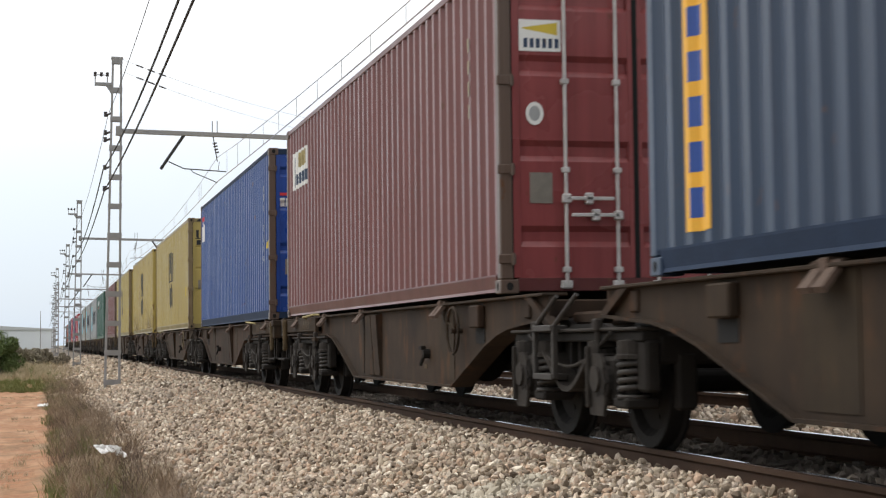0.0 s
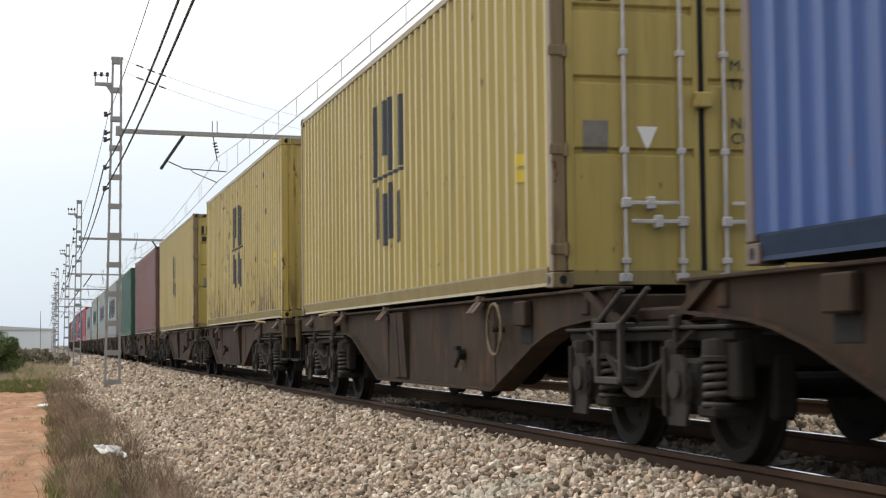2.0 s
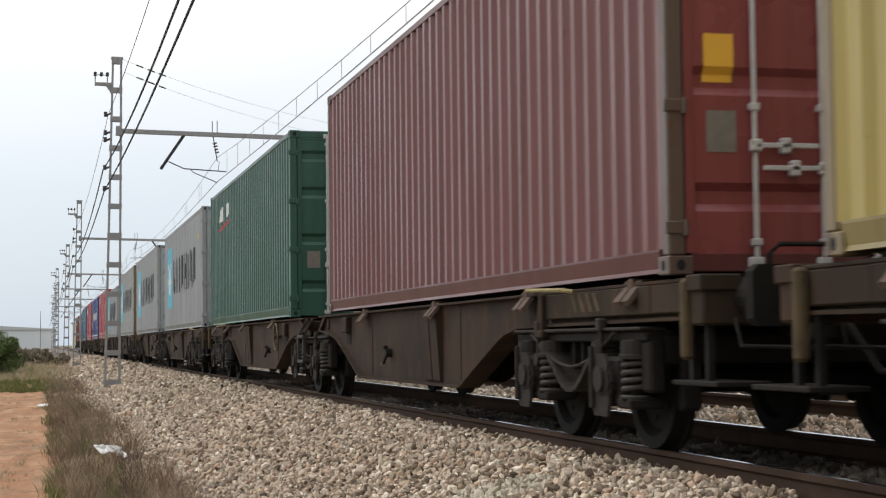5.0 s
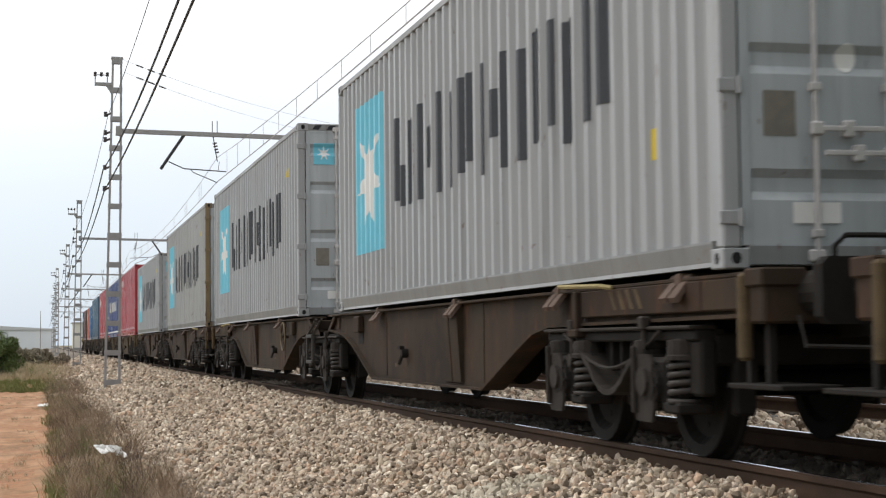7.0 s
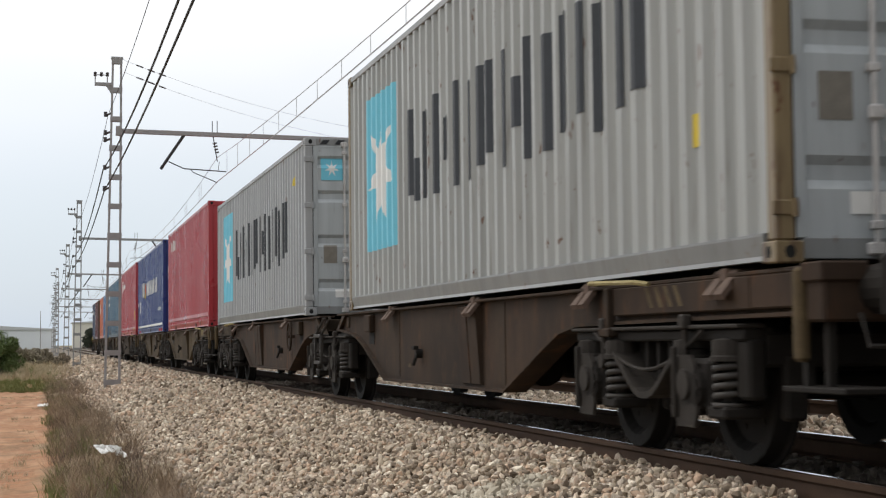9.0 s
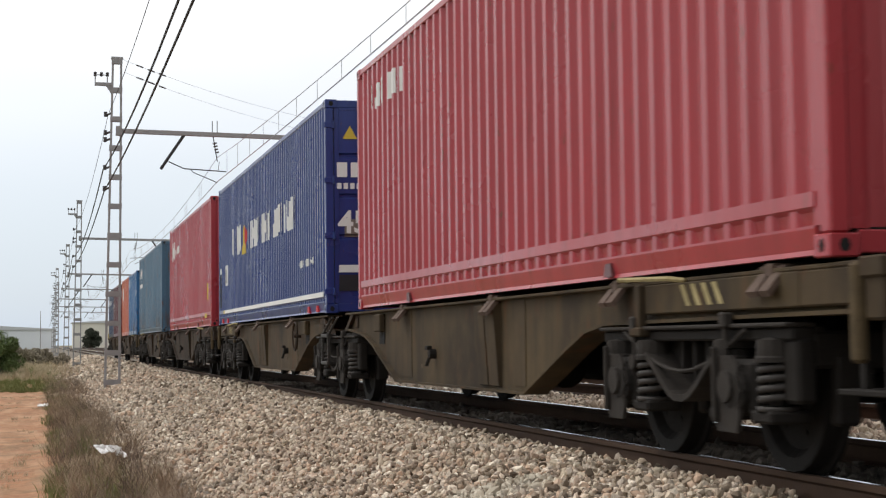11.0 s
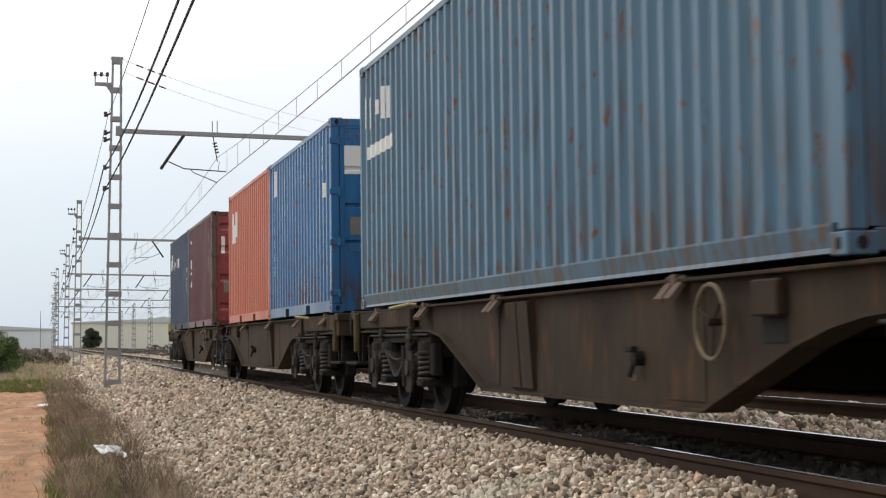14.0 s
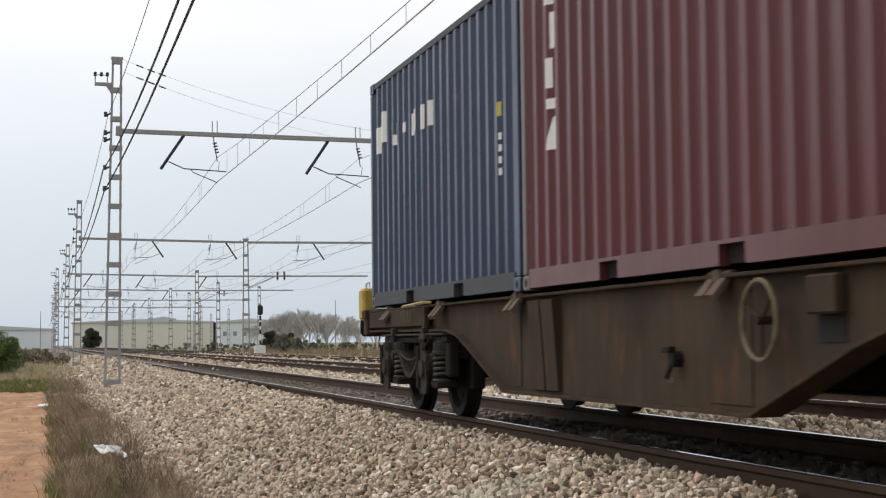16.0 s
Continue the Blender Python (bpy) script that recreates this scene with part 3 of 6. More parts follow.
def build_overhead():
    mast = build_mast(9.28)
    mast.matrix_basis = pose(MAST_X, PORTALS[1], -0.34, 0, LEAN, 0)
    for y in (-23.4,) + PORTALS[2:]:
        copy_thing(mast, pose(MAST_X - (0.45 if y == PORTALS[4] else 0), y, -0.34, 0, LEAN, 0))
    short = build_mast(7.0, False)
    tagged(short, "short grey lattice mast between the tracks")
    short.matrix_basis = pose(RIGHTS[1], PORTALS[1], -0.2)
    for y, x in zip(PORTALS[2:], RIGHTS[2:]):
        copy_thing(short, pose(x, y, -0.2))
    for x, y in ((16.5, 158), (16.5, 190), (13.0, 240), (22, 170), (20, 215), (24, 255), (27, 300), (20, 310), (31, 280), (33, 330)):
        copy_thing(short, pose(x, y, -0.4))
    reg = build_registration()
    first = True
    for i, y in list(enumerate(PORTALS))[1:]:
        span = RIGHTS[i] - MAST_X
        beam = thing("cross_beam", "galvanised steel cross beam spanning the tracks", "beam", "cross beams")
        part("girder", M().box(0.16, span - 0.16, -0.06, 0.06, -0.065, 0.065, 0.01).mesh("girder", GALVANISED), beam)
        part("clamp", cached("clamp", lambda: M().box(0.1, 0.26, -0.1, 0.1, -0.135, 0.135, 0.012).mesh("clamp", GALVANISED)), beam)
        beam.matrix_basis = pose(MAST_X, y, BEAM_Z[i], 0, FALL, 0)
        for x in (TRACK, TRACK_TWO + 0.08):
            low = BEAM_Z[i] - 6.8 - beam_drop(x)
            at = pose(x + 0.25, y, low, 0, 0, 180) if i == 2 else pose(x, y, low)
            if first:
                reg.matrix_basis, first = at, False
            else:
                copy_thing(reg, at)
    for i in range(2, 7):      # long beams over the yard
        z = BEAM_Z[i] - beam_drop(RIGHTS[i])
        beam = thing("cross_beam", "galvanised steel cross beam spanning the yard tracks", "beam", "cross beams")
        part("girder", cached(("longgirder", i), lambda: M().box(RIGHTS[i] + 0.16, 27, -0.06, 0.06, z - 0.065, z + 0.065, 0.01).mesh("girder", GALVANISED)), beam)
        beam.matrix_basis = pose(0, PORTALS[i], 0)
        copy_thing(reg, pose(TRACK_THREE + 0.25, PORTALS[i], z - 6.8, 0, 0, 180) if i == 2 else pose(TRACK_THREE, PORTALS[i], z - 6.8))
    arm = thing("bracket_arm", "steel bracket arm with insulators on a short mast", "catenary arm", "bracket arms")
    part("arm", M().tube([(0.15, 0, 3.95), (1.8, 0, 4.65), (2.6, 0, 4.66)], 0.035, 6).mesh("arm", GALVANISED), arm)
    for x in (1.85, 2.25):
        part("insulator", M().lathe([(4.4, 0.03), (4.5, 0.07), (4.65, 0.03), (4.8, 0.07), (4.92, 0.02)], 8, "z", (x, 0, 0)).mesh("insulator", INSULATOR), arm)
    arm.matrix_basis = pose(RIGHTS[2], PORTALS[2], 0)
    copy_thing(arm, pose(RIGHTS[3], PORTALS[3], 0.25))


def sag_line(x0, x1, y0, y1, z0, z1, sag, n=14):
    return [(x0 + (x1 - x0) * k / n, y0 + (y1 - y0) * k / n, z0 + (z1 - z0) * k / n - 4 * sag * (k / n) * (1 - k / n)) for k in range(n + 1)]


def build_wires():
    spans = list(zip((2.0,) + PORTALS[1:], PORTALS[1:] + (395.0,)))
    for x in (TRACK, TRACK_TWO, TRACK_THREE):
        wire = thing("contact_line", "overhead contact wire with messenger and droppers", "overhead line", "overhead contact lines")
        m, c, d = [], [], M()
        for i, (a, b) in enumerate(spans):
            a = a if i else -23.4
            sag, dip = (0.6, 0.25) if i else (0.727, 0.27)
            m += sag_line(x, x, a, b, 6.12, 6.12, sag)[1 if i else 0:]
            c += sag_line(x, x, a, b, 5.42, 5.42, dip)[1 if i else 0:]
            n = 9 if i else 28
            for k in range(1, n):
                f = k / n
                y = a + (b - a) * f
                top = 6.12 - 4 * sag * f * (1 - f)
                for e in (-0.35, 0.35) if i and (f < 0.3 or f > 0.7) else (0,):
                    d.cyl((x, y + e, top), (x, y + e, 5.42 - 4 * dip * f * (1 - f)), 0.005, 4)
        part("messenger", M().tube(m, 0.008, 5).mesh("messenger", PALE_WIRE), wire), part("contact_wire", M().tube(c, 0.012, 5).mesh("contact_wire", PALE_WIRE), wire)
        tagged(part("dropper_row", d.mesh("dropper_row", PALE_WIRE), wire), kind="stuff")
    for x, z, sag, r in ((1.70, 5.74, 0.60, 0.019), (1.735, 5.14, 0.36, 0.019), (1.83, 7.28, 0.5, 0.008)):
        m = M().tube([p for i, (a, b) in enumerate(spans) for p in sag_line(x, x, a, b, z, z, sag)[1 if i else 0:]], r, 6)
        tagged(new("feeder_cable", m.mesh("feeder_cable", WIRE)), "dark feeder cable strung from mast to mast", "cable", "feeder cables")
    for z, end in ((8.90, 6.2), (8.55, 5.8)):
        m = M().tube(sag_line(MAST_X + 0.3, RIGHTS[1], 47.4, 47.4, z, end + 0.6, 0.35), 0.004, 5)
        stay = tagged(new("stay_wire", m.mesh("stay_wire", PALE_WIRE)), "thin stay wire with small insulators", "cable", "stay wires")
        for k in (0.06, 0.10, 0.14):
            x = MAST_X + 0.3 + k * 8
            zz = z + (end + 0.6 - z) * k * 8 / 9.05 - 4 * 0.35 * (k * 0.884) * (1 - k * 0.884)
            part("insulator", M().cyl((x - 0.1, 47.4, zz + 0.035), (x + 0.1, 47.4, zz - 0.035), 0.022, 8).mesh("insulator", INSULATOR), stay)
    for x, z in ((13.65, 4.86), (13.25, 4.86), (12.3, 6.6), (18, 6.6), (22, 6.6), (26, 6.6)):
        m = M().tube([p for a, b in ((95.2, 137), (137, 179.6), (179.6, 219), (219, 262)) for p in sag_line(x, x, a, b, z, z, 0.5, 8)], 0.012, 5)
        tagged(new("yard_cable", m.mesh("yard_cable", PALE_WIRE)), "thin overhead cable above the yard", "cable", "yard cables")


# ---- signal, buildings, planting, litter ----
def build_signal():
    s = thing("railway_signal", "black oval railway signal on a slim post", "signal", at=(15.6, 120, -0.35))
    part("post", M().cyl((0, 0, 0), (0, 0, 3.2), 0.07, 10).mesh("post", WHITE), s, "white post with black bands")
    for z in (0.95, 1.75, 2.3, 2.75):
        part("band", cached("sigband", lambda: M().cyl((0, 0, 0), (0, 0, 0.32), 0.078, 10).mesh("band", BLACK)), s).matrix_basis = pose(0, 0, z)
    oval = [(0.19 * math.cos(a), 3.50 + math.copysign(0.2, math.sin(a)) + 0.19 * math.sin(a)) for a in [(k + 0.5) * math.pi / 8 for k in range(16)]]
    part("head", M().prism(oval, -0.1, 0.1, "y").mesh("head", BLACK), s)
    part("cabinet", M().box(-0.42, 0.34, -0.3, 0.3, 0, 0.9, 0.03).mesh("cabinet", WHITE), s, "white equipment cabinet")
    part("plate", M().box(-0.2, 0.2, -0.13, -0.1, 1.4, 1.66).mesh("plate", WHITE), s)


def build_house(label, x0, x1, y0, y1, top, wall, bays, storeys=1, ridge=1.0):
    h = thing("warehouse", label, "building", "buildings far behind the tracks", at=(x0, y0, -0.5))
    w, d = x1 - x0, y1 - y0
    wl_ = part("wall", M().box(0, w, 0, d, 0, top).mesh("wall", wall), h)
    part("roof", M().prism([(-0.4, top), (w + 0.4, top), (w + 0.4, top + 0.25), (w / 2, top + ridge), (-0.4, top + 0.25)], -0.4, d + 0.4, "y").mesh("roof", ROOF_GREY), h)
    win = M().box(-0.5, 0.5, -0.06, 0.02, -0.6, 0.6).mesh("window", GLASS_DARK)
    for i in range(bays):
        for j in range(storeys):
            part("window", win, h).matrix_basis = pose((i + 0.5) * w / bays, 0, (j + 0.55) * top / storeys)
    for i in range(bays + 1):
        part("pilaster", cached(("pil", top), lambda: M().box(-0.12, 0.12, -0.15, 0.0, 0, top).mesh("pilaster", wall)), h).matrix_basis = pose(i * w / bays, 0, 0)


def leaf_cloud(rng, clumps, leaves, size):
    """Leaves as small bent quads in clumps: arrays of corners and faces."""
    vs, fs = [], []
    for cx, cy, cz, r in clumps:
        p = rng.normal(size=(leaves, 3))
        p /= np.linalg.norm(p, axis=1)[:, None]
        p *= (rng.uniform(0.35, 1.05, leaves) ** 0.5)[:, None] * r
        p[:, 2] *= 0.85
        p += (cx, cy, cz)
        R = turns(rng, leaves)
        q = np.array([(-1, 0, 0), (0, -0.45, 0.12), (1, 0, 0), (0, 0.45, 0.12)]) * size
        v = np.einsum("nij,kj->nki", R, q) * rng.uniform(0.6, 1.3, (leaves, 1, 1)) + p[:, None]
        o = sum(len(x) for x in vs)
        vs.append(v.reshape(-1, 3))
        fs.append((np.arange(leaves * 4).reshape(-1, 4)) + o)
    return np.concatenate(vs), np.concatenate(fs)


def build_bush(label, at, w, h, mat, seed, n=22, leaves=260, leaf=0.05, name="bush"):
    rng = np.random.RandomState(seed)
    b = thing(name, label, name, "bushes and trees", at=at)
    clumps = []
    for _ in range(n):
        a, r = rng.uniform(0, 2 * math.pi), rng.uniform(0, 1) ** 0.6
        z = rng.uniform(0.12, 0.95)
        k = math.sqrt(max(0.05, 1 - (2 * z - 0.9) ** 2 * 0.8))
        clumps.append((w / 2 * r * k * math.cos(a), w / 2 * r * k * math.sin(a), h * z * 0.9, h * rng.uniform(0.12, 0.22)))
    v, f = leaf_cloud(rng, clumps, leaves, leaf)
    tagged(part("crown", raw_mesh("crown", v, f, mat), b), kind="stuff")
    m = M()
    for c in clumps[:10]:
        m.cyl((0, 0, -0.1), (c[0] * 0.8, c[1] * 0.8, c[2]), 0.05 * h / 2, 6, 0.015 * h / 2)
    part("trunk", m.mesh("trunk", BARK), b)


def build_bare_tree(at, h, seed):
    rng = random.Random(seed)
    t = thing("bare_tree", "leafless grey tree beyond the tracks", "tree", "bushes and trees", at=at)
    trunk, twigs = M(), M()
    def grow(p, d, l, r, depth):
        q = p + d * l
        if depth == 0:
            for _ in range(4):
                e = (d + Vector((rng.uniform(-0.7, 0.7), rng.uniform(-0.7, 0.7), 0))).normalized()
                grow(p + d * l * rng.uniform(0.15, 0.8), e, l * 0.95, r * 0.6, 1)
        (trunk if depth < 2 else twigs).cyl(p, q, r, 5 if depth < 2 else 3, r * 0.7, caps=False)
        if depth < 5:
            for _ in range(3 if depth < 3 else 4):
                e = (d + Vector((rng.uniform(-0.6, 0.6), rng.uniform(-0.6, 0.6), rng.uniform(0.0, 0.5)))).normalized()
                grow(q, e, l * rng.uniform(0.6, 0.85), r * 0.72, depth + 1)
    grow(Vector((0, 0, -0.2)), Vector((0, 0, 1)), h * 0.19, h * 0.011, 0)
    part("trunk", trunk.mesh("trunk", TWIG), t)
    tagged(part("branchwork", twigs.mesh("branchwork", TWIG), t), kind="stuff")


def blades(rng, x, y, z, tall, wide, lean):
    """Upright tapered blades, each a kinked pair of quads closing to a point."""
    n = len(x)
    a = rng.uniform(0, 2 * math.pi, n)
    side = np.stack([np.cos(a), np.sin(a), np.zeros(n)], -1) * wide[:, None]
    b = rng.uniform(0, 2 * math.pi, n)
    tip = np.stack([np.cos(b), np.sin(b), np.zeros(n)], -1) * (lean * tall)[:, None]
    p = np.stack([x, y, z], -1)
    up = np.array([0, 0, 1.0]) * tall[:, None]
    v = np.stack([p - side, p + side, p + side * 0.7 + tip * 0.35 + up * 0.55, p - side * 0.7 + tip * 0.35 + up * 0.55, p + tip + up], 1)
    o = (np.arange(n) * 5)[:, None]
    f = np.concatenate([o + np.array([[0, 1, 2]]), o + np.array([[0, 2, 3]]), o + np.array([[3, 2, 4]])])
    return v.reshape(-1, 3), f


def build_weeds(label, mat, n, xr, yr, tall, wide, lean, seed, patch=None):
    rng = np.random.RandomState(seed)
    m = max(1, n // 14)
    cx, cy = rng.uniform(*xr, m), yr[0] + (yr[1] - yr[0]) * rng.uniform(0, 1, m) ** 1.6
    if patch:
        keep = np.array([noise.noise((a * patch, b * patch * 0.6, seed)) > -0.05 for a, b in zip(cx, cy)])
        cx, cy = cx[keep], cy[keep]
    k = rng.randint(0, len(cx), n)
    x, y = cx[k] + rng.normal(0, 0.05, n), cy[k] + rng.normal(0, 0.07, n)
    z = np.interp(x, LIE_X, LIE_Z) - 0.02
    s = rng.uniform(0.6, 1.3, len(cx))[k]
    t = tall * s * rng.uniform(0.35, 1.0, n)
    v, f = blades(rng, x, y, z, t, wide * rng.uniform(0.6, 1.4, n), lean)
    tagged(new("weeds", raw_mesh("weeds", v, f, mat)), label, "weeds", kind="stuff")


def build_litter(label, at, seed, k=1.0):
    """A crumpled scrap of white sheet."""
    rng = np.random.RandomState(seed)
    n = 9
    vs = [((i / (n - 1) - 0.5) * 0.5 * k, (j / (n - 1) - 0.5) * 0.3 * k, 0.05 * k + 0.09 * k * rng.uniform(-0.5, 1) * math.sin(3.1 * i / n)) for j in range(n) for i in range(n)]
    fs = [(j * n + i, j * n + i + 1, (j + 1) * n + i + 1, (j + 1) * n + i) for j in range(n - 1) for i in range(n - 1)]
    ob = tagged(new("litter", raw_mesh("litter", vs, fs, WHITE)), label, "litter")
    mod = ob.modifiers.new("thick", "SOLIDIFY")
    mod.thickness = 0.006
    ob.matrix_basis = pose(*at)


build_overhead()
build_wires()
build_signal()
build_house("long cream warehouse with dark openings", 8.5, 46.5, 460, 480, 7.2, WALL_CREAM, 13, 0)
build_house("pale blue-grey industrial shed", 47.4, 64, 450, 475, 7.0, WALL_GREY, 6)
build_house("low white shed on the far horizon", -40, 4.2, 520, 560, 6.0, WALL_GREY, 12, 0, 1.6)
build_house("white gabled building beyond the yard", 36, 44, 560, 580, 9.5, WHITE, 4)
build_bush("dense olive-green bush beside the dirt path", (-2.75, 88, -0.9), 3.6, 2.5, LEAF, 11, 40, 520, 0.06)
build_bush("dense olive-green bush beside the dirt path", (-4.6, 97, -0.9), 3.6, 2.6, LEAF, 12, 26, 300, 0.07)
build_bush("rounded dusty green tree at the end of the line", (12.4, 442, -0.5), 5.2, 6.0, CONIFER, 13, 30, 240, 0.2, "tree")
for i, (x, y, w, h) in enumerate(((25.5, 178, 2.2, 2.3), (27.5, 180, 3.0, 2.0), (30, 182, 3.2, 1.7), (19.6, 190, 2.8, 1.4), (23, 200, 3.2, 1.2), (34, 185, 4.0, 1.4))):
    build_bush("dusty grey-green scrubby bush beyond the tracks, paled for haze", (x, y, -0.5), w, h, DARK_LEAF, 30 + i, 14, 160, 0.09)
for i in range(9):
    build_bush("low dusty hedge scrub along the far side of the tracks, paled for haze", (15.5 + 4.3 * i, 228 + 5 * (i % 3), -0.5), 5.2, 1.15 + 0.25 * (i * 7 % 4) / 3, DARK_LEAF, 60 + i, 16, 150, 0.1)
for i, (x, y, h) in enumerate(((36, 250, 5.2), (38.5, 255, 5.8), (41, 248, 5.4), (43.5, 255, 5.0), (46, 252, 4.8), (34, 256, 4.2), (49, 255, 4.6), (40, 262, 5.6), (52, 258, 4.4))):
    build_bare_tree((x, y, -0.5), h * 1.75, 50 + i)
    build_bare_tree((x + 1.3, y + 6, -0.5), h * 1.25, 80 + i)
    build_bare_tree((x - 0.9, y + 11, -0.5), h * 1.6, 110 + i)
for i, (x, y, w, h) in enumerate(((34.2, 250, 2.4, 3.4), (37.0, 251, 3.4, 3.0))):
    build_bush("dark green evergreen bush beside the signal", (x, y, -0.5), w, h, CONIFER, 140 + i, 20, 260, 0.12)
for i, (x, y, w, h) in enumerate(((-1.9, 128, 2.6, 1.7), (-0.6, 132, 2.2, 1.5), (0.5, 138, 2.0, 1.4), (1.3, 112, 1.2, 0.8), (1.6, 126, 1.0, 0.9), (-3.4, 134, 3.0, 1.9))):
    build_bush("brown-grey dry scrub along the edge of the stone bed", (x, y, -0.9 if x < 1.1 else -0.7), w, h, SCRUB, 160 + i, 20, 240, 0.07)
mast_far = tagged(new("radio_mast", M().cyl((0, 0, 0), (0, 0, 9), 0.12, 6, 0.05).mesh("radio_mast", GALVANISED)), "slim radio mast on the far skyline", "mast", "radio masts")
mast_far.matrix_basis = pose(-0.2, 380, -0.5)
copy_thing(mast_far, pose(53, 300, -0.5))
build_weeds("dry brown weeds along the foot of the stone bed", DRY_BROWN, 8500, (0.18, 1.28), (12.5, 75), 0.40, 0.003, 0.6, 1, 1.3)
build_weeds("straw-coloured dry stalks along the foot of the stone bed", STRAW, 5000, (0.18, 1.2), (12.5, 75), 0.32, 0.0022, 0.55, 2, 0.9)
build_weeds("dark leafless twigs among the dry weeds", DEAD_TWIG, 6500, (0.18, 1.25), (12.5, 60), 0.46, 0.0026, 0.8, 8, 1.1)
build_weeds("green grass tufts among dry weeds", GRASS, 8000, (0.10, 0.95), (14, 60), 0.2, 0.005, 0.6, 3, 0.7)
build_weeds("low green grass beside the dirt path", GRASS, 26000, (-4.5, 1.0), (58, 130), 0.22, 0.012, 0.6, 4)
build_weeds("tall dry grass beyond the path", STRAW, 12000, (-6, 1.6), (75, 160), 0.5, 0.012, 0.4, 5)
build_weeds("dry scrub strip beyond the yard tracks", DRY_BROWN, 26000, (18, 60), (110, 210), 0.7, 0.02, 0.4, 6)
build_weeds("sparse dry stalks at the edge of the path", STRAW, 2500, (-1.6, 0.1), (14, 60), 0.08, 0.004, 0.7, 7, 0.8)
build_litter("crumpled white plastic scrap lying in weeds", (0.80, 20.2, -0.56, 25, 8, 30), 4, 0.75)
build_litter("crumpled white paper scrap lying on the path", (0.05, 43.3, -0.84, 0, 0, 80), 6, 0.8)


# ---- the train: containers ----
NEAR, PITCH, FINE_PITCH = -1.219, 0.278, 0.205     # the side facing the path; one wave of the side walls
WAGON_STEP, JOINT = 29.882, 3.448
FORTY, TWENTY, FORTYFIVE = 12.192, 6.058, 13.716
DECK = 1.135
SIDE_IN, WAVE = 0.012, 0.042


def wave_breaks(lo, hi, fine=False):
    """(place, depth) along a wall of trapezoid waves, closer together on a fine wall."""
    out = []
    n = max(1, round((hi - lo) / (FINE_PITCH if fine else PITCH)))
    p = (hi - lo) / n
    for i in range(n):
        a = lo + i * p
        out += [(a, 0.0), (a + 0.27 * p, 0.0), (a + 0.48 * p, WAVE), (a + 0.79 * p, WAVE)]
    return out + [(hi, 0.0)]


def depth_at(breaks, s):
    return float(np.interp(s, [b[0] for b in breaks], [b[1] for b in breaks]))


def clip(poly, axis, lo, hi):
    """The stretch of a convex polygon between lo and hi along one axis."""
    for sign, lim in ((1, lo), (-1, -hi)):
        out = []
        for a, b in zip(poly, poly[1:] + poly[:1]):
            da, db = sign * a[axis] - lim, sign * b[axis] - lim
            if da >= 0:
                out.append(a)
            if da * db < 0:
                k = da / (da - db)
                out.append((a[0] + (b[0] - a[0]) * k, a[1] + (b[1] - a[1]) * k))
        poly = out
        if len(poly) < 3:
            return []
    return poly


def drape(polys, breaks, axis, place):
    """Lay flat shapes as a coat of paint over a wall of waves. place(a, b, depth) gives the point."""
    m = M()
    for poly in polys:
        lo, hi = min(p[axis] for p in poly), max(p[axis] for p in poly)
        for (a, _), (b, _) in zip(breaks, breaks[1:]):
            if b <= lo or a >= hi or b - a < 1e-6:
                continue
            c = clip(list(poly), axis, max(a, lo - 1e-6), min(b, hi + 1e-6))
            if c:
                m.add([place(p[0], p[1], depth_at(breaks, p[axis])) for p in c], [tuple(range(len(c)))])
    return m


def rect(a0, a1, b0, b1):
    return [(a0, b0), (a1, b0), (a1, b1), (a0, b1)]


def text_polys(words, size, bold=0.0):
    cu = bpy.data.curves.new("words", "FONT")
    cu.body, cu.size, cu.offset, cu.resolution_u = words, size, bold, 3
    ob = bpy.data.objects.new("words", cu)
    scene.collection.objects.link(ob)
    me = bpy.data.meshes.new_from_object(ob)
    polys = [[tuple(me.vertices[i].co[:2]) for i in f.vertices] for f in me.polygons]
    bpy.data.objects.remove(ob)
    bpy.data.curves.remove(cu)
    bpy.data.meshes.remove(me)
    return polys


def side_mesh(length, height, x_sign, mat, low=0.165):
    br = wave_breaks(0.11, length - 0.11, length == FORTYFIVE)
    m = M()
    n = len(br)
    x = lambda d: x_sign * (1.219 - SIDE_IN - d)
    rows = 5
    vs = [(x(d), s, low + (height - 0.075 - low) * j / (rows - 1)) for j in range(rows) for s, d in br]
    fs = [(j * n + i, j * n + i + 1, (j + 1) * n + i + 1, (j + 1) * n + i) for j in range(rows - 1) for i in range(n - 1)]
    m.box(min(x(WAVE + 0.01), x(WAVE + 0.03)), max(x(WAVE + 0.01), x(WAVE + 0.03)), 0.11, length - 0.11, low, height - 0.075)
    return m.add(vs, fs).mesh("side_panel", mat)


def end_mesh(height, mat):
    br = wave_breaks(-1.1, 1.1)
    n = len(br)
    vs = [(s, 0.015 + d, 0.14) for s, d in br] + [(s, 0.015 + d, height - 0.1) for s, d in br]
    return M().add(vs, [(i, i + 1, n + i + 1, n + i) for i in range(n - 1)]).box(-1.1, 1.1, 0.055, 0.075, 0.13, height - 0.09).mesh("end_panel", mat)


def door_breaks(height, smooth):
    h = height
    if smooth:
        out = [(0.16, 0.0)]
        for z in (0.345, 0.535, 0.725):
            out += [(h * z, 0.0), (h * z + 0.02, 0.03), (h * z + 0.05, 0.03), (h * z + 0.07, 0.0)]
    else:
        out = [(0.16, 0.0)]
        for z in (0.135, 0.385, 0.635, 0.83):
            out += [(h * z, 0.0), (h * z + 0.05, 0.036), (h * z + 0.13, 0.036), (h * z + 0.18, 0.0)]
    return out + [(h - 0.14, 0.0)]


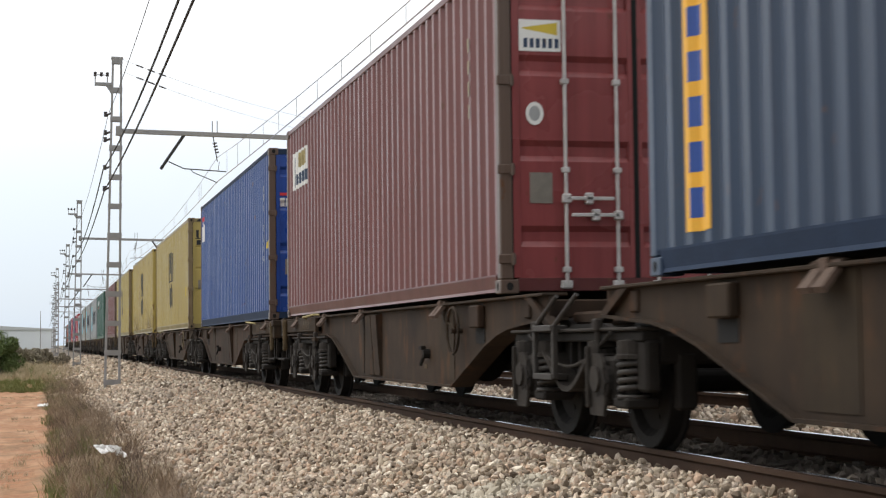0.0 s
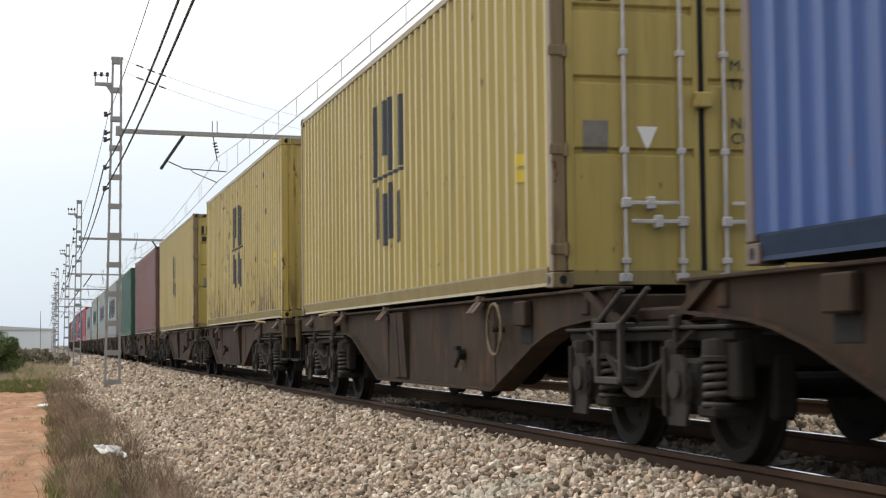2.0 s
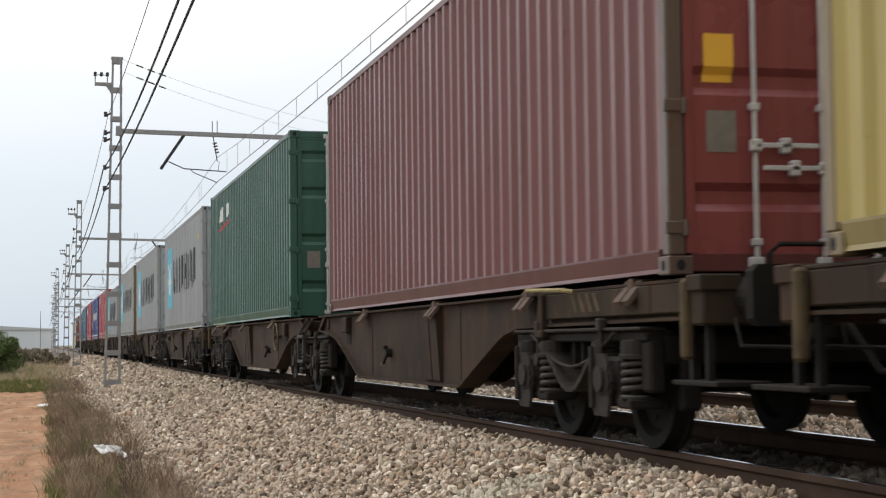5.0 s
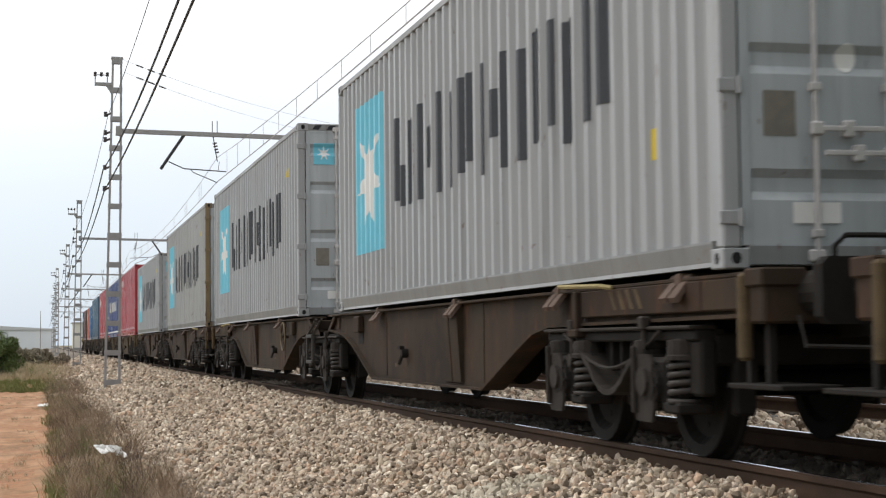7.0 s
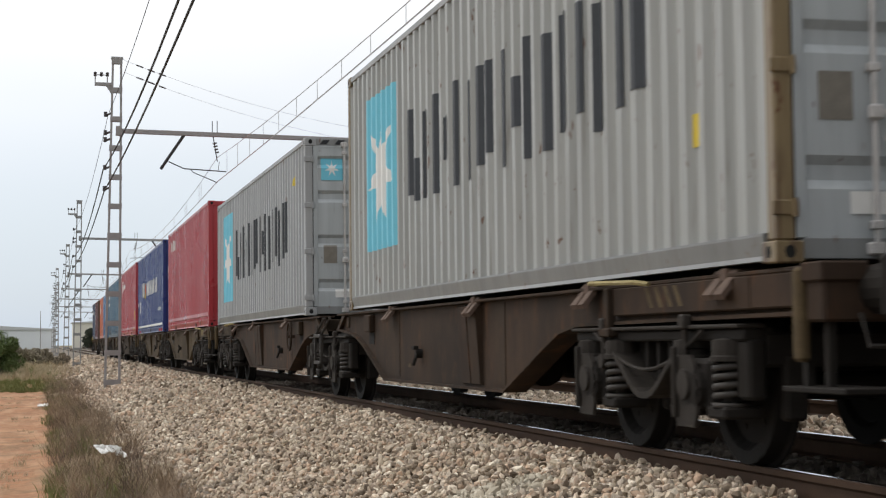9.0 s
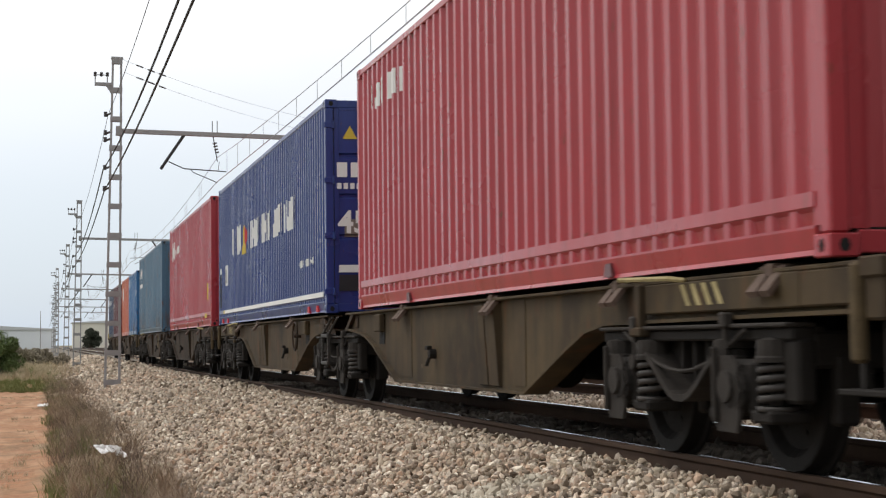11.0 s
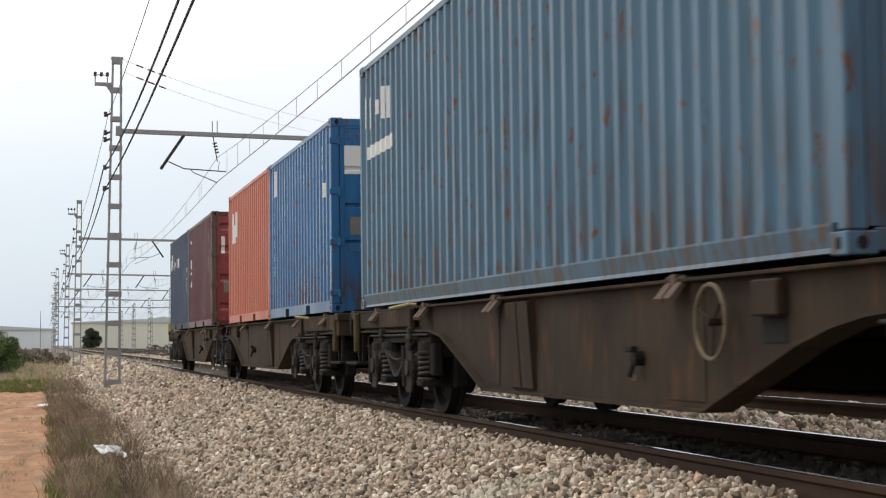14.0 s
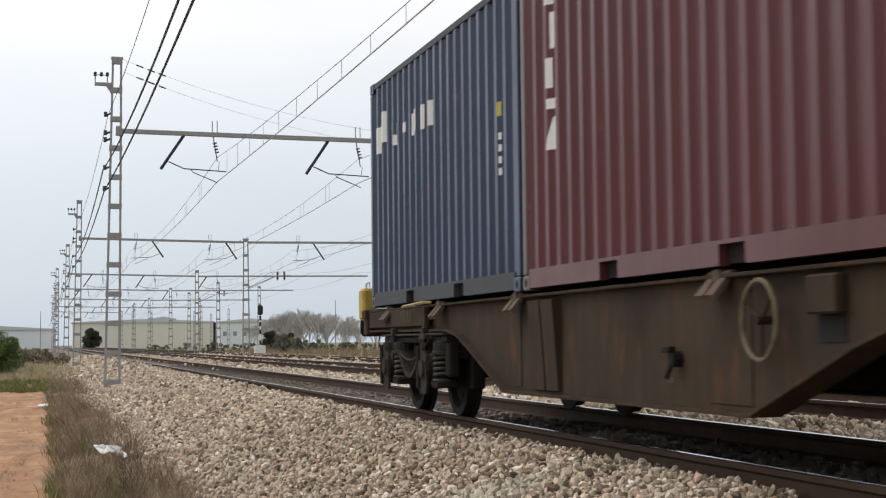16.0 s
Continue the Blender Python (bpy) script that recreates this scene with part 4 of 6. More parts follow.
def door_leaf(height, side, mat, smooth):
    br = door_breaks(height, smooth)
    n = len(br)
    x0, x1 = (-1.10, -0.012) if side < 0 else (0.012, 1.10)
    a, b = x0 + 0.07, x1 - 0.05
    if side > 0:
        a, b = x0 + 0.05, x1 - 0.07
    m = M()
    m.add([(a, 0.02 + d, z) for z, d in br] + [(b, 0.02 + d, z) for z, d in br], [(i, i + 1, n + i + 1, n + i) for i in range(n - 1)])
    m.box(x0, a, 0.012, 0.06, 0.13, height - 0.11, 0.006).box(b, x1, 0.012, 0.06, 0.13, height - 0.11, 0.006)
    m.box(a, b, 0.012, 0.06, 0.13, 0.16).box(a, b, 0.012, 0.06, height - 0.14, height - 0.11)
    return m.mesh("door", mat)


def lock_rod(height, x):
    m = M().cyl((x, -0.012, 0.07), (x, -0.012, height - 0.06), 0.017, 8)
    for z in (0.2, height * 0.36, height * 0.62, height - 0.22):
        m.box(x - 0.034, x + 0.034, -0.032, 0.014, z - 0.024, z + 0.024, 0.006)
    for z in (0.075, height - 0.095):
        m.box(x - 0.05, x + 0.05, -0.02, 0.02, z - 0.035, z + 0.035, 0.01)
    return m.mesh("locking_rod", ZINC)


def rod_handle(x, z, way):
    m = M().box(min(x, x + way * 0.42), max(x, x + way * 0.42), -0.05, -0.036, z - 0.016, z + 0.016, 0.005)
    m.box(x - 0.04, x + 0.04, -0.05, -0.005, z - 0.04, z + 0.04, 0.01)
    m.box(x + way * 0.2 - 0.035, x + way * 0.2 + 0.035, -0.05, 0.01, z - 0.05, z + 0.05, 0.01)
    return m.mesh("handle", ZINC)


def casting_mesh(mat):
    """A corner casting: a block with flat black ovals for the shade in its holes."""
    m = M().box(-0.081, 0.081, -0.089, 0.089, 0, 0.118, 0.008)
    for sx in (-1, 1):
        m.prism([(0.045 * math.cos(k * math.pi / 4) * 0.7, 0.06 + 0.036 * math.sin(k * math.pi / 4)) for k in range(8)], sx * 0.0815, sx * 0.0823, "x", 1)
    for sy in (-1, 1):
        m.prism([(0.045 * math.cos(k * math.pi / 4) * 0.7, 0.06 + 0.036 * math.sin(k * math.pi / 4)) for k in range(8)], sy * 0.0895, sy * 0.0903, "y", 1)
    return m.mesh("corner_casting", mat, RUBBER_AND_SHADE)


def build_container(label, length, height, mat, post_mat=None, rail_mat=None, end="door", door_mat=None, name="shipping_container", pockets=False, smooth=False, plate=True, group="containers on the train"):
    """A box container. Its origin lies under the end that leads, at the middle of its width; y runs to the far end."""
    box = thing(name, label, "container", group)
    post_mat, rail_mat, door_mat = (FRAMES.get(m.name, m) for m in (post_mat or mat, rail_mat or mat, door_mat or mat))
    key = (length, height, mat.name)
    part("side_panel", cached(("side", -1, key), lambda: side_mesh(length, height, -1, mat)), box)
    part("side_panel", cached(("side", 1, key), lambda: side_mesh(length, height, 1, mat)), box)
    part("roof", cached(("roof", key), lambda: M().box(-1.15, 1.15, 0.05, length - 0.05, height - 0.045, height - 0.02).mesh("roof", mat)), box)
    part("floor", cached(("floor", length), lambda: M().box(-1.16, 1.16, 0.05, length - 0.05, 0.03, 0.15).mesh("floor", BOGIE)), box)
    for s in (-1, 1):
        def low():
            x0, x1 = sorted((s * 1.215, s * 1.14))
            if not pockets:
                return M().prism([(s * 1.215, 0.165), (s * 1.215, 0.150), (s * 1.196, 0.045), (s * 1.206, 0.018), (s * 1.14, 0.018), (s * 1.14, 0.165)], 0.16, length - 0.16, "y").mesh("bottom_rail", rail_mat)
            c = length / 2
            out = [(0.16, 0.018), (c - 1.2, 0.018), (c - 1.2, 0.14), (c - 0.84, 0.14), (c - 0.84, 0.018), (c + 0.84, 0.018), (c + 0.84, 0.14), (c + 1.2, 0.14), (c + 1.2, 0.018), (length - 0.16, 0.018), (length - 0.16, 0.165), (0.16, 0.165)]
            return M().prism(out, x0, x1).mesh("bottom_rail", rail_mat)
        part("bottom_rail", cached(("low", s, pockets, length, rail_mat.name), low), box)
        part("top_rail", cached(("top", s, length, height, rail_mat.name), lambda: M().box(min(s * 1.212, s * 1.15), max(s * 1.212, s * 1.15), 0.16, length - 0.16, height - 0.08, height - 0.012, 0.006).mesh("top_rail", rail_mat)), box)
        for y in (0.0, length):
            yy = y + 0.055 if y == 0 else y - 0.055
            part("corner_post", cached(("post", s, y, height, post_mat.name), lambda: M().box(min(s * 1.217, s * 1.105), max(s * 1.217, s * 1.105), yy - 0.055, yy + 0.055, 0.118, height - 0.118, 0.012).mesh("corner_post", post_mat)), box)
            for z in (0.0, height - 0.118):
                c = part("corner_casting", cached(("cast", post_mat.name), lambda: casting_mesh(post_mat)), box)
                c.matrix_basis = pose(s * (1.219 - 0.081), 0.089 if y == 0 else length - 0.089, z)
    for y in (0.03, length - 0.06):
        part("end_sill", cached(("sill", y, rail_mat.name), lambda: M().box(-1.06, 1.06, y - 0.02, y + 0.05, 0.02, 0.135, 0.006).mesh("end_sill", rail_mat)), box)
        part("end_header", cached(("header", y, height, rail_mat.name), lambda: M().box(-1.06, 1.06, y - 0.02, y + 0.05, height - 0.11, height - 0.01, 0.006).mesh("end_header", rail_mat)), box)
    back = part("end_panel", cached(("end", height, mat.name), lambda: end_mesh(height, mat)), box)
    back.matrix_basis = pose(0, length, 0, 0, 0, 180)
    grip = 0.50 if smooth else 0.66
    if end == "door":
        if smooth:
            part("lock_box", cached("lockbox", lambda: M().box(-0.07, 0.07, -0.06, 0.01, 1.38, 1.50, 0.01).mesh("lock_box", door_mat)), box)
        for s in (-1, 1):
            leaf = part("door", cached(("leaf", s, height, door_mat.name, smooth), lambda: door_leaf(height, s, door_mat, smooth)), box)
            part("gasket", cached(("gasket", s, height), lambda: M().box(s * 1.105 - 0.006, s * 1.105 + 0.006, 0.01, 0.05, 0.13, height - 0.11).mesh("gasket", RUBBER_AND_SHADE)), leaf)
            part("centre_seal", cached(("seal", s, height), lambda: M().box(min(s * 0.002, s * 0.022), max(s * 0.002, s * 0.022), 0.006, 0.05, 0.13, height - 0.11).mesh("centre_seal", RUBBER_AND_SHADE)), leaf)
            for x in (0.64, 0.18):
                part("locking_rod", cached(("rod", s * x, height), lambda: lock_rod(height, s * x)), leaf, "zinc locking rod with cam keepers")
            part("handle", cached(("h1", s, smooth), lambda: rod_handle(s * 0.64, grip + 0.14, -s)), leaf)
            part("handle", cached(("h2", s, smooth), lambda: rod_handle(s * 0.18, grip, s)), leaf)
            for z in (0.1, 0.36, 0.62, 0.88):
                part("hinge", cached(("hinge", s, z, height, post_mat.name), lambda: M().box(s * 1.16 - 0.075, s * 1.16 + 0.075, -0.012, 0.012, height * z - 0.04, height * z + 0.04, 0.006).cyl((s * 1.11, -0.012, height * z - 0.05), (s * 1.11, -0.012, height * z + 0.05), 0.016, 8).mesh("hinge", post_mat)), leaf)
        if plate:
            mark_end(box, height, smooth, [rect(-0.96, -0.76, 1.03, 1.27) if smooth else rect(-0.95, -0.75, 0.76, 1.02)], PLATE, "data_plate", "weathered metal data plate")
    else:
        part("end_panel", cached(("end", height, mat.name), lambda: end_mesh(height, mat)), box)
    box["length_m"] = length
    return box


def marks(box, polys, breaks, axis, place, mat, name, label, whole):
    """One part for each painted shape, or one for them all where they make one figure."""
    made = [part(name, welded(drape(ps, breaks, axis, place).mesh(name, mat)), box, label) for ps in ([polys] if whole else [[p] for p in polys])]
    return made[0]


def welded(me):
    bm = bmesh.new()
    bm.from_mesh(me)
    bmesh.ops.remove_doubles(bm, verts=bm.verts, dist=0.0005)
    bm.to_mesh(me)
    bm.free()
    return me


def mark_side(box, length, polys, mat, name="marking", label="", top=False, whole=False):
    br = [(0.0, -SIDE_IN), (length, -SIDE_IN)] if top else wave_breaks(0.11, length - 0.11, length == FORTYFIVE)
    LAYER[box.name] = lift = LAYER.get(box.name, 0.004) + 0.0005
    return marks(box, polys, br, 0, lambda s, z, d: (NEAR + SIDE_IN + d - lift, s, z), mat, name, label, whole)


LAYER = {}


def mark_end(box, height, smooth, polys, mat, name="marking", label="", whole=False):
    LAYER[box.name] = lift = LAYER.get(box.name, 0.004) + 0.0005
    return marks(box, polys, door_breaks(height, smooth), 1, lambda x, z, d: (x, 0.02 + d - lift, z), mat, name, label, whole)


def mark_front(box, polys, mat, name="marking", label=""):
    return marks(box, polys, wave_breaks(-1.1, 1.1), 0, lambda x, z, d: (x, 0.011 + d, z), mat, name, label, True)


def header_stripes(box, height):
    """Black and yellow warning stripes on the header above the doors."""
    for i in range(9):
        x = -1.0 + 0.22 * i
        m = M().add([(x, 0.006, height - 0.095), (x + 0.10, 0.006, height - 0.095), (x + 0.15, 0.006, height - 0.03), (x + 0.05, 0.006, height - 0.03)], [(0, 1, 2, 3)])
        part("warning_stripe", m.mesh("warning_stripe", BLACK), box)


def move(polys, a, b, ka=1.0, kb=1.0):
    return [[(a + ka * p[0], b + kb * p[1]) for p in q] for q in polys]


def star(cs, cz, rx, rz, points=7):
    """A many-pointed star as triangles."""
    ring = []
    for i in range(points * 2):
        a = math.pi / 2 + math.pi * i / points
        k = 1.0 if i % 2 == 0 else 0.36
        ring.append((cs + rx * k * math.cos(a), cz + rz * k * math.sin(a)))
    return [[(cs, cz), a, b] for a, b in zip(ring, ring[1:] + ring[:1])]


def bar_word(s0, s1, z0, z1, cells):
    """An unlettered word: per cell two plain stems and short dashes between, running from s0 down to s1."""
    out = []
    w, h = (s0 - s1) / len(cells), z1 - z0
    for i, c in enumerate(cells):
        a = s0 - i * w
        bars = {0: ((0.0, 0, 1), (0.31, 0.3, 0.72), (0.62, 0, 1)), 1: ((0.04, 0, 0.92), (0.36, 0.1, 1), (0.66, 0.18, 1)), 2: ((0.0, 0.08, 1), (0.30, 0, 0.45), (0.60, 0, 0.9))}[(ord(c) + i) % 3]
        for at, lo, hi in bars:
            t = w * 0.17
            out.append(rect(a - at * w - t, a - at * w, z0 + lo * h, z0 + hi * h))
    return out


COATS = {
    "slate": ("slate_blue_container_paint", (0.025, 0.047, 0.092), 0.35, 0.1, 0.5, 0.42),
    "brown_red": ("brown_red_container_paint", (0.189, 0.074, 0.069), 0.45, 0.15),
    "door_red": ("fresh_brown_red_paint", (0.25, 0.062, 0.062), 0.1, 0.1, 0.4),
    "cobalt": ("cobalt_blue_container_paint", (0.030, 0.078, 0.260), 0.45, 0.25, 0.5, 0.44),
    "deep_blue": ("deep_blue_paint", (0.020, 0.068, 0.30), 0.15, 0.1, 0.4),
    "ochre": ("ochre_yellow_container_paint", (0.423, 0.329, 0.102), 0.3, 0.12),
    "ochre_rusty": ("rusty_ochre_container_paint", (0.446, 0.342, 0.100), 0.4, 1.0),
    # ochre boxes' rail colour, lowered to hold the shade on the rails
    "cream": ("cream_faded_rail_paint", (0.264, 0.208, 0.085), 0.3, 0.4),
    "green": ("bottle_green_container_paint", (0.033, 0.099, 0.070), 0.35, 0.15),
    "grey": ("light_grey_container_paint", (0.333, 0.342, 0.347), 0.25, 0.12),
    "grey_rusty": ("stained_grey_container_paint", (0.342, 0.347, 0.333), 0.25, 0.4),
    "door_grey": ("cool_grey_door_paint", (0.42, 0.45, 0.465), 0.2, 0.15),
    "red": ("bright_red_container_paint", (0.389, 0.040, 0.049), 0.3, 0.2, 0.42, 0.4),
    "royal": ("royal_blue_container_paint", (0.018, 0.040, 0.185), 0.25, 0.05, 0.42, 0.46),
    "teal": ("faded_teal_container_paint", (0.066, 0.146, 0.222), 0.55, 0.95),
    "azure": ("azure_blue_container_paint", (0.028, 0.135, 0.315), 0.3, 0.8, 0.42, 0.42),
    "orange_red": ("orange_red_container_paint", (0.52, 0.135, 0.065), 0.35, 0.2),
    "maroon": ("maroon_container_paint", (0.106, 0.018, 0.020), 0.3, 0.2),
    "navy": ("navy_grey_container_paint", (0.015, 0.030, 0.080), 0.3, 0.15, 0.5, 0.46),
    # the grey wall paint again, darkened for rails that lie in shade
    "shaded_rail_grey": ("mid_grey_rail_paint", (0.225, 0.230, 0.230), 0.3, 0.3),
    "rail_red": ("dull_brown_red_rail_paint", (0.115, 0.032, 0.031), 0.3, 0.4),
    "tan_post": ("tan_yellow_post_paint", (0.21, 0.155, 0.085), 0.3, 0.7),
    "brown_post": ("rust_brown_post_paint", (0.115, 0.078, 0.060), 0.3, 0.6),
}
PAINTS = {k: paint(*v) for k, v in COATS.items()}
FRAMES = {PAINTS[k].name: paint("frame_" + v[0], *v[1:], waves=False) for k, v in COATS.items()}


# ---- the train: articulated wagons ----
# A wagon's origin lies at rail height, under the leading end of its first container; y runs to the tail.
LAST = 2 * FORTY + JOINT
ARCH = 0.86             # underside of the frame over the bogies
BOGIES = (1.97, FORTY + JOINT / 2, LAST - 1.97)


def flip(y):
    return LAST - y


def beam_outline(lead):
    """Side beam of one platform: (y, z) round its edge."""
    low = [(3.40, ARCH), (3.82, ARCH - 0.05), (4.24, ARCH - 0.17), (5.38, 0.33), (10.28, 0.33), (11.53, 0.718), (11.93, ARCH - 0.05), (12.28, ARCH)]
    pts = [(-0.35, 1.085), (-0.35, ARCH + 0.02)] + low + [(13.25, 0.92), (13.25, 1.085)]
    return pts if lead else [(flip(y), z) for y, z in pts]


def wheelset_mesh():
    m = M()
    for s in (-1, 1):
        x = s * GAUGE
        m.lathe([(x + s * 0.085, 0.085), (x + s * 0.085, 0.125), (x + s * 0.02, 0.18), (x + s * 0.012, 0.33), (x + s * 0.062, 0.375), (x + s * 0.066, 0.452), (x - s * 0.035, 0.460), (x - s * 0.045, 0.488), (x - s * 0.068, 0.488), (x - s * 0.072, 0.37), (x - s * 0.03, 0.33), (x - s * 0.03, 0.18), (x - s * 0.09, 0.12), (x - s * 0.09, 0.085)], 28)
    m.cyl((-1.2, 0, 0), (1.2, 0, 0), 0.082, 14)
    for s in (-1, 1):
        for k in range(6):      # paint dabs on the wheel faces turn with them
            a = k * math.pi / 3
            m.cyl((s * (GAUGE + 0.01), 0.25 * math.cos(a), 0.25 * math.sin(a)), (s * (GAUGE + 0.022), 0.25 * math.cos(a), 0.25 * math.sin(a)), 0.02, 6)
    return m.mesh("wheelset", WHEEL, smooth=False)


def spring_mesh():
    """A coil spring on a seat, under its cap."""
    turns_, step = 4.5, 14
    n = int(turns_ * step)
    coil = [(0.092 * math.cos(2 * math.pi * k / step), 0.092 * math.sin(2 * math.pi * k / step), 0.02 + 0.235 * k / n) for k in range(n + 1)]
    m = M().tube(coil, 0.021, 6).cyl((0, 0, 0.01), (0, 0, 0.25), 0.05, 10)
    return m.cyl((0, 0, -0.02), (0, 0, 0.005), 0.115, 14).mesh("spring", SPRING, smooth=True)


def spring_cap_mesh():
    return M().lathe([(0.25, 0.0), (0.25, 0.122), (0.275, 0.122), (0.285, 0.112), (0.37, 0.108), (0.39, 0.0)], 14, "z").mesh("spring_cap", DUSTY_STEEL)


def axlebox_mesh():
    m = M().box(-0.10, 0.13, -0.15, 0.15, -0.14, 0.17, 0.03)
    m.cyl((-0.10, 0, 0), (-0.14, 0, 0), 0.125, 16).cyl((-0.14, 0, 0), (-0.155, 0, 0), 0.09, 12)
    m.box(-0.12, 0.12, -0.41, -0.15, -0.17, -0.10, 0.015).box(-0.12, 0.12, 0.15, 0.41, -0.17, -0.10, 0.015)
    for k in range(6):
        a, b = 0.105 * math.cos(k * math.pi / 3), 0.105 * math.sin(k * math.pi / 3)
        m.cyl((-0.14, a, b), (-0.152, a, b), 0.014, 6)
    return m.mesh("axlebox", BOGIE)


def guide_mesh():
    """Pedestal guide: a worn plate beside the axlebox, pinched at its waist, with a lip at its foot."""
    out = [(-0.13, 0.13), (-0.16, 0.02), (-0.15, -0.15), (-0.12, -0.23), (0.14, -0.23), (0.17, -0.15), (0.18, 0.02), (0.15, 0.13), (0.08, 0.19), (-0.06, 0.19)]
    m = M().prism(out, -0.15, -0.125)
    m.prism([(0.09 * math.cos(k * math.pi / 6), 0.02 + 0.09 * math.sin(k * math.pi / 6)) for k in range(12)], -0.175, -0.15)
    m.box(-0.185, -0.15, 0.11, 0.145, -0.18, 0.24, 0.008)
    return m.mesh("pedestal_guide", DUSTY_STEEL)


def link_mesh(s):
    """Slanting damper link from the frame down to the spring cap."""
    m = M().cyl((s * 1.22, 0, 0.84), (s * 1.22, 0.0, 0.62), 0.022, 8).box(min(s * 1.19, s * 1.25), max(s * 1.19, s * 1.25), -0.045, 0.045, 0.80, 0.89, 0.012)
    m.cyl((s * 1.20, 0, 0.60), (s * 1.25, 0, 0.60), 0.05, 10).cyl((s * 1.22, 0.0, 0.62), (s * 1.20, 0.12, 0.42), 0.016, 6)
    return m.mesh("damper", DUSTY_STEEL)


def bogie_frame():
    m = M()
    low = [(-0.74, 0.73), (-0.58, 0.685), (-0.42, 0.60), (-0.28, 0.50), (-0.16, 0.435), (-0.06, 0.41), (0.06, 0.41), (0.16, 0.435), (0.28, 0.50), (0.42, 0.60), (0.58, 0.685), (0.74, 0.73)]
    for s in (-1, 1):
        x0, x1 = sorted((s * 1.00, s * 1.05))
        m.box(min(s * 1.05, s * 1.18), max(s * 1.05, s * 1.18), -1.45, 1.45, 0.73, 0.80, 0.012)
        out = [(-1.45, 0.80), (-1.45, 0.66), (-1.35, 0.62), (-1.25, 0.70)] + low + [(1.25, 0.70), (1.35, 0.62), (1.45, 0.66), (1.45, 0.80), (0.6, 0.80), (0.35, 0.86), (-0.35, 0.86), (-0.6, 0.80)]
        m.prism(out, x0, x1)
        for (a, za), (b, zb) in zip(low, low[1:]):     # edge flange along the sagging lower edge
            m.add([(s * 1.04, a, za), (s * 1.23, a, za), (s * 1.23, b, zb), (s * 1.04, b, zb), (s * 1.04, a, za - 0.04), (s * 1.23, a, za - 0.04), (s * 1.23, b, zb - 0.04), (s * 1.04, b, zb - 0.04)],
                  [(0, 1, 2, 3), (4, 7, 6, 5), (0, 4, 5, 1), (2, 6, 7, 3), (1, 5, 6, 2), (0, 3, 7, 4)], 1)
        m.box(min(s * 1.04, s * 1.22), max(s * 1.04, s * 1.22), -1.45, 1.45, 0.80, 0.825, 0.008, 1)
        for y in (-0.2, 0.0, 0.2):                     # ribs inside the belly
            m.box(min(s * 1.05, s * 1.12), max(s * 1.05, s * 1.12), y - 0.02, y + 0.02, 0.46 + 0.35 * abs(y), 0.73, 0.006)
        m.box(min(s * 1.05, s * 1.16), max(s * 1.05, s * 1.16), -1.47, -1.30, 0.40, 0.74, 0.02).box(min(s * 1.05, s * 1.16), max(s * 1.05, s * 1.16), 1.30, 1.47, 0.40, 0.74, 0.02)
    m.box(-1.06, 1.06, -0.22, 0.22, 0.52, 0.84, 0.03)
    m.box(-1.06, 1.06, -1.46, -1.36, 0.58, 0.78, 0.02).box(-1.06, 1.06, 1.36, 1.46, 0.58, 0.78, 0.02)
    m.cyl((0, 0, 0.84), (0, 0, 0.98), 0.3, 16)
    for s in (-1, 1):
        for y in (-1.42, -0.36, 0.36, 1.42):        # brake hangers and shoes
            m.box(min(s * 0.80, s * 0.94), max(s * 0.80, s * 0.94), y - 0.05, y + 0.05, 0.28, 0.66, 0.02)
    return m.mesh("bogie", BOGIE, DUSTY_STEEL)


def hose_mesh(s):
    return M().tube([(s * 1.21, 0.95 - 0.19 * k, 0.79 - 0.24 * math.sin(math.pi * k / 10)) for k in range(11)], 0.013, 6).mesh("brake_hose", DUSTY_STEEL)


def build_bogie(wagon, y, moving):
    bogie = part("bogie", cached("bogie", bogie_frame), wagon, "sooty two-axle bogie with coil springs")
    bogie.matrix_basis = pose(0, y, 0)
    for s in (-1, 1):
        part("brake_hose", cached(("hose", s), lambda: hose_mesh(s)), bogie)
    for e in (-0.9, 0.9):
        ws = part("wheelset", cached("wheelset", wheelset_mesh), bogie, "worn steel wheels on an axle")
        ws.matrix_basis = pose(0, e, 0.46)
        moving.append((ws, e))
        for s in (-1, 1):
            facing = 0 if s < 0 else 180
            part("axlebox", cached("axlebox", axlebox_mesh), bogie).matrix_basis = pose(s * 1.12, e, 0.46, 0, 0, facing)
            part("pedestal_guide", cached("guide", guide_mesh), bogie, "dusty grey worn guide plate").matrix_basis = pose(s * 1.12, e + 0.08, 0.46, 0, 0, facing)
            for d in (-0.29, 0.29):
                part("spring", cached("spring", spring_mesh), bogie).matrix_basis = pose(s * 1.14, e + d, 0.375)
                part("spring_cap", cached("spring_cap", spring_cap_mesh), bogie).matrix_basis = pose(s * 1.14, e + d, 0.365)
            part("damper", cached(("damper", s), lambda: link_mesh(s)), bogie).matrix_basis = pose(0, e - 0.16 if e > 0 else e + 0.2, 0)
    return bogie


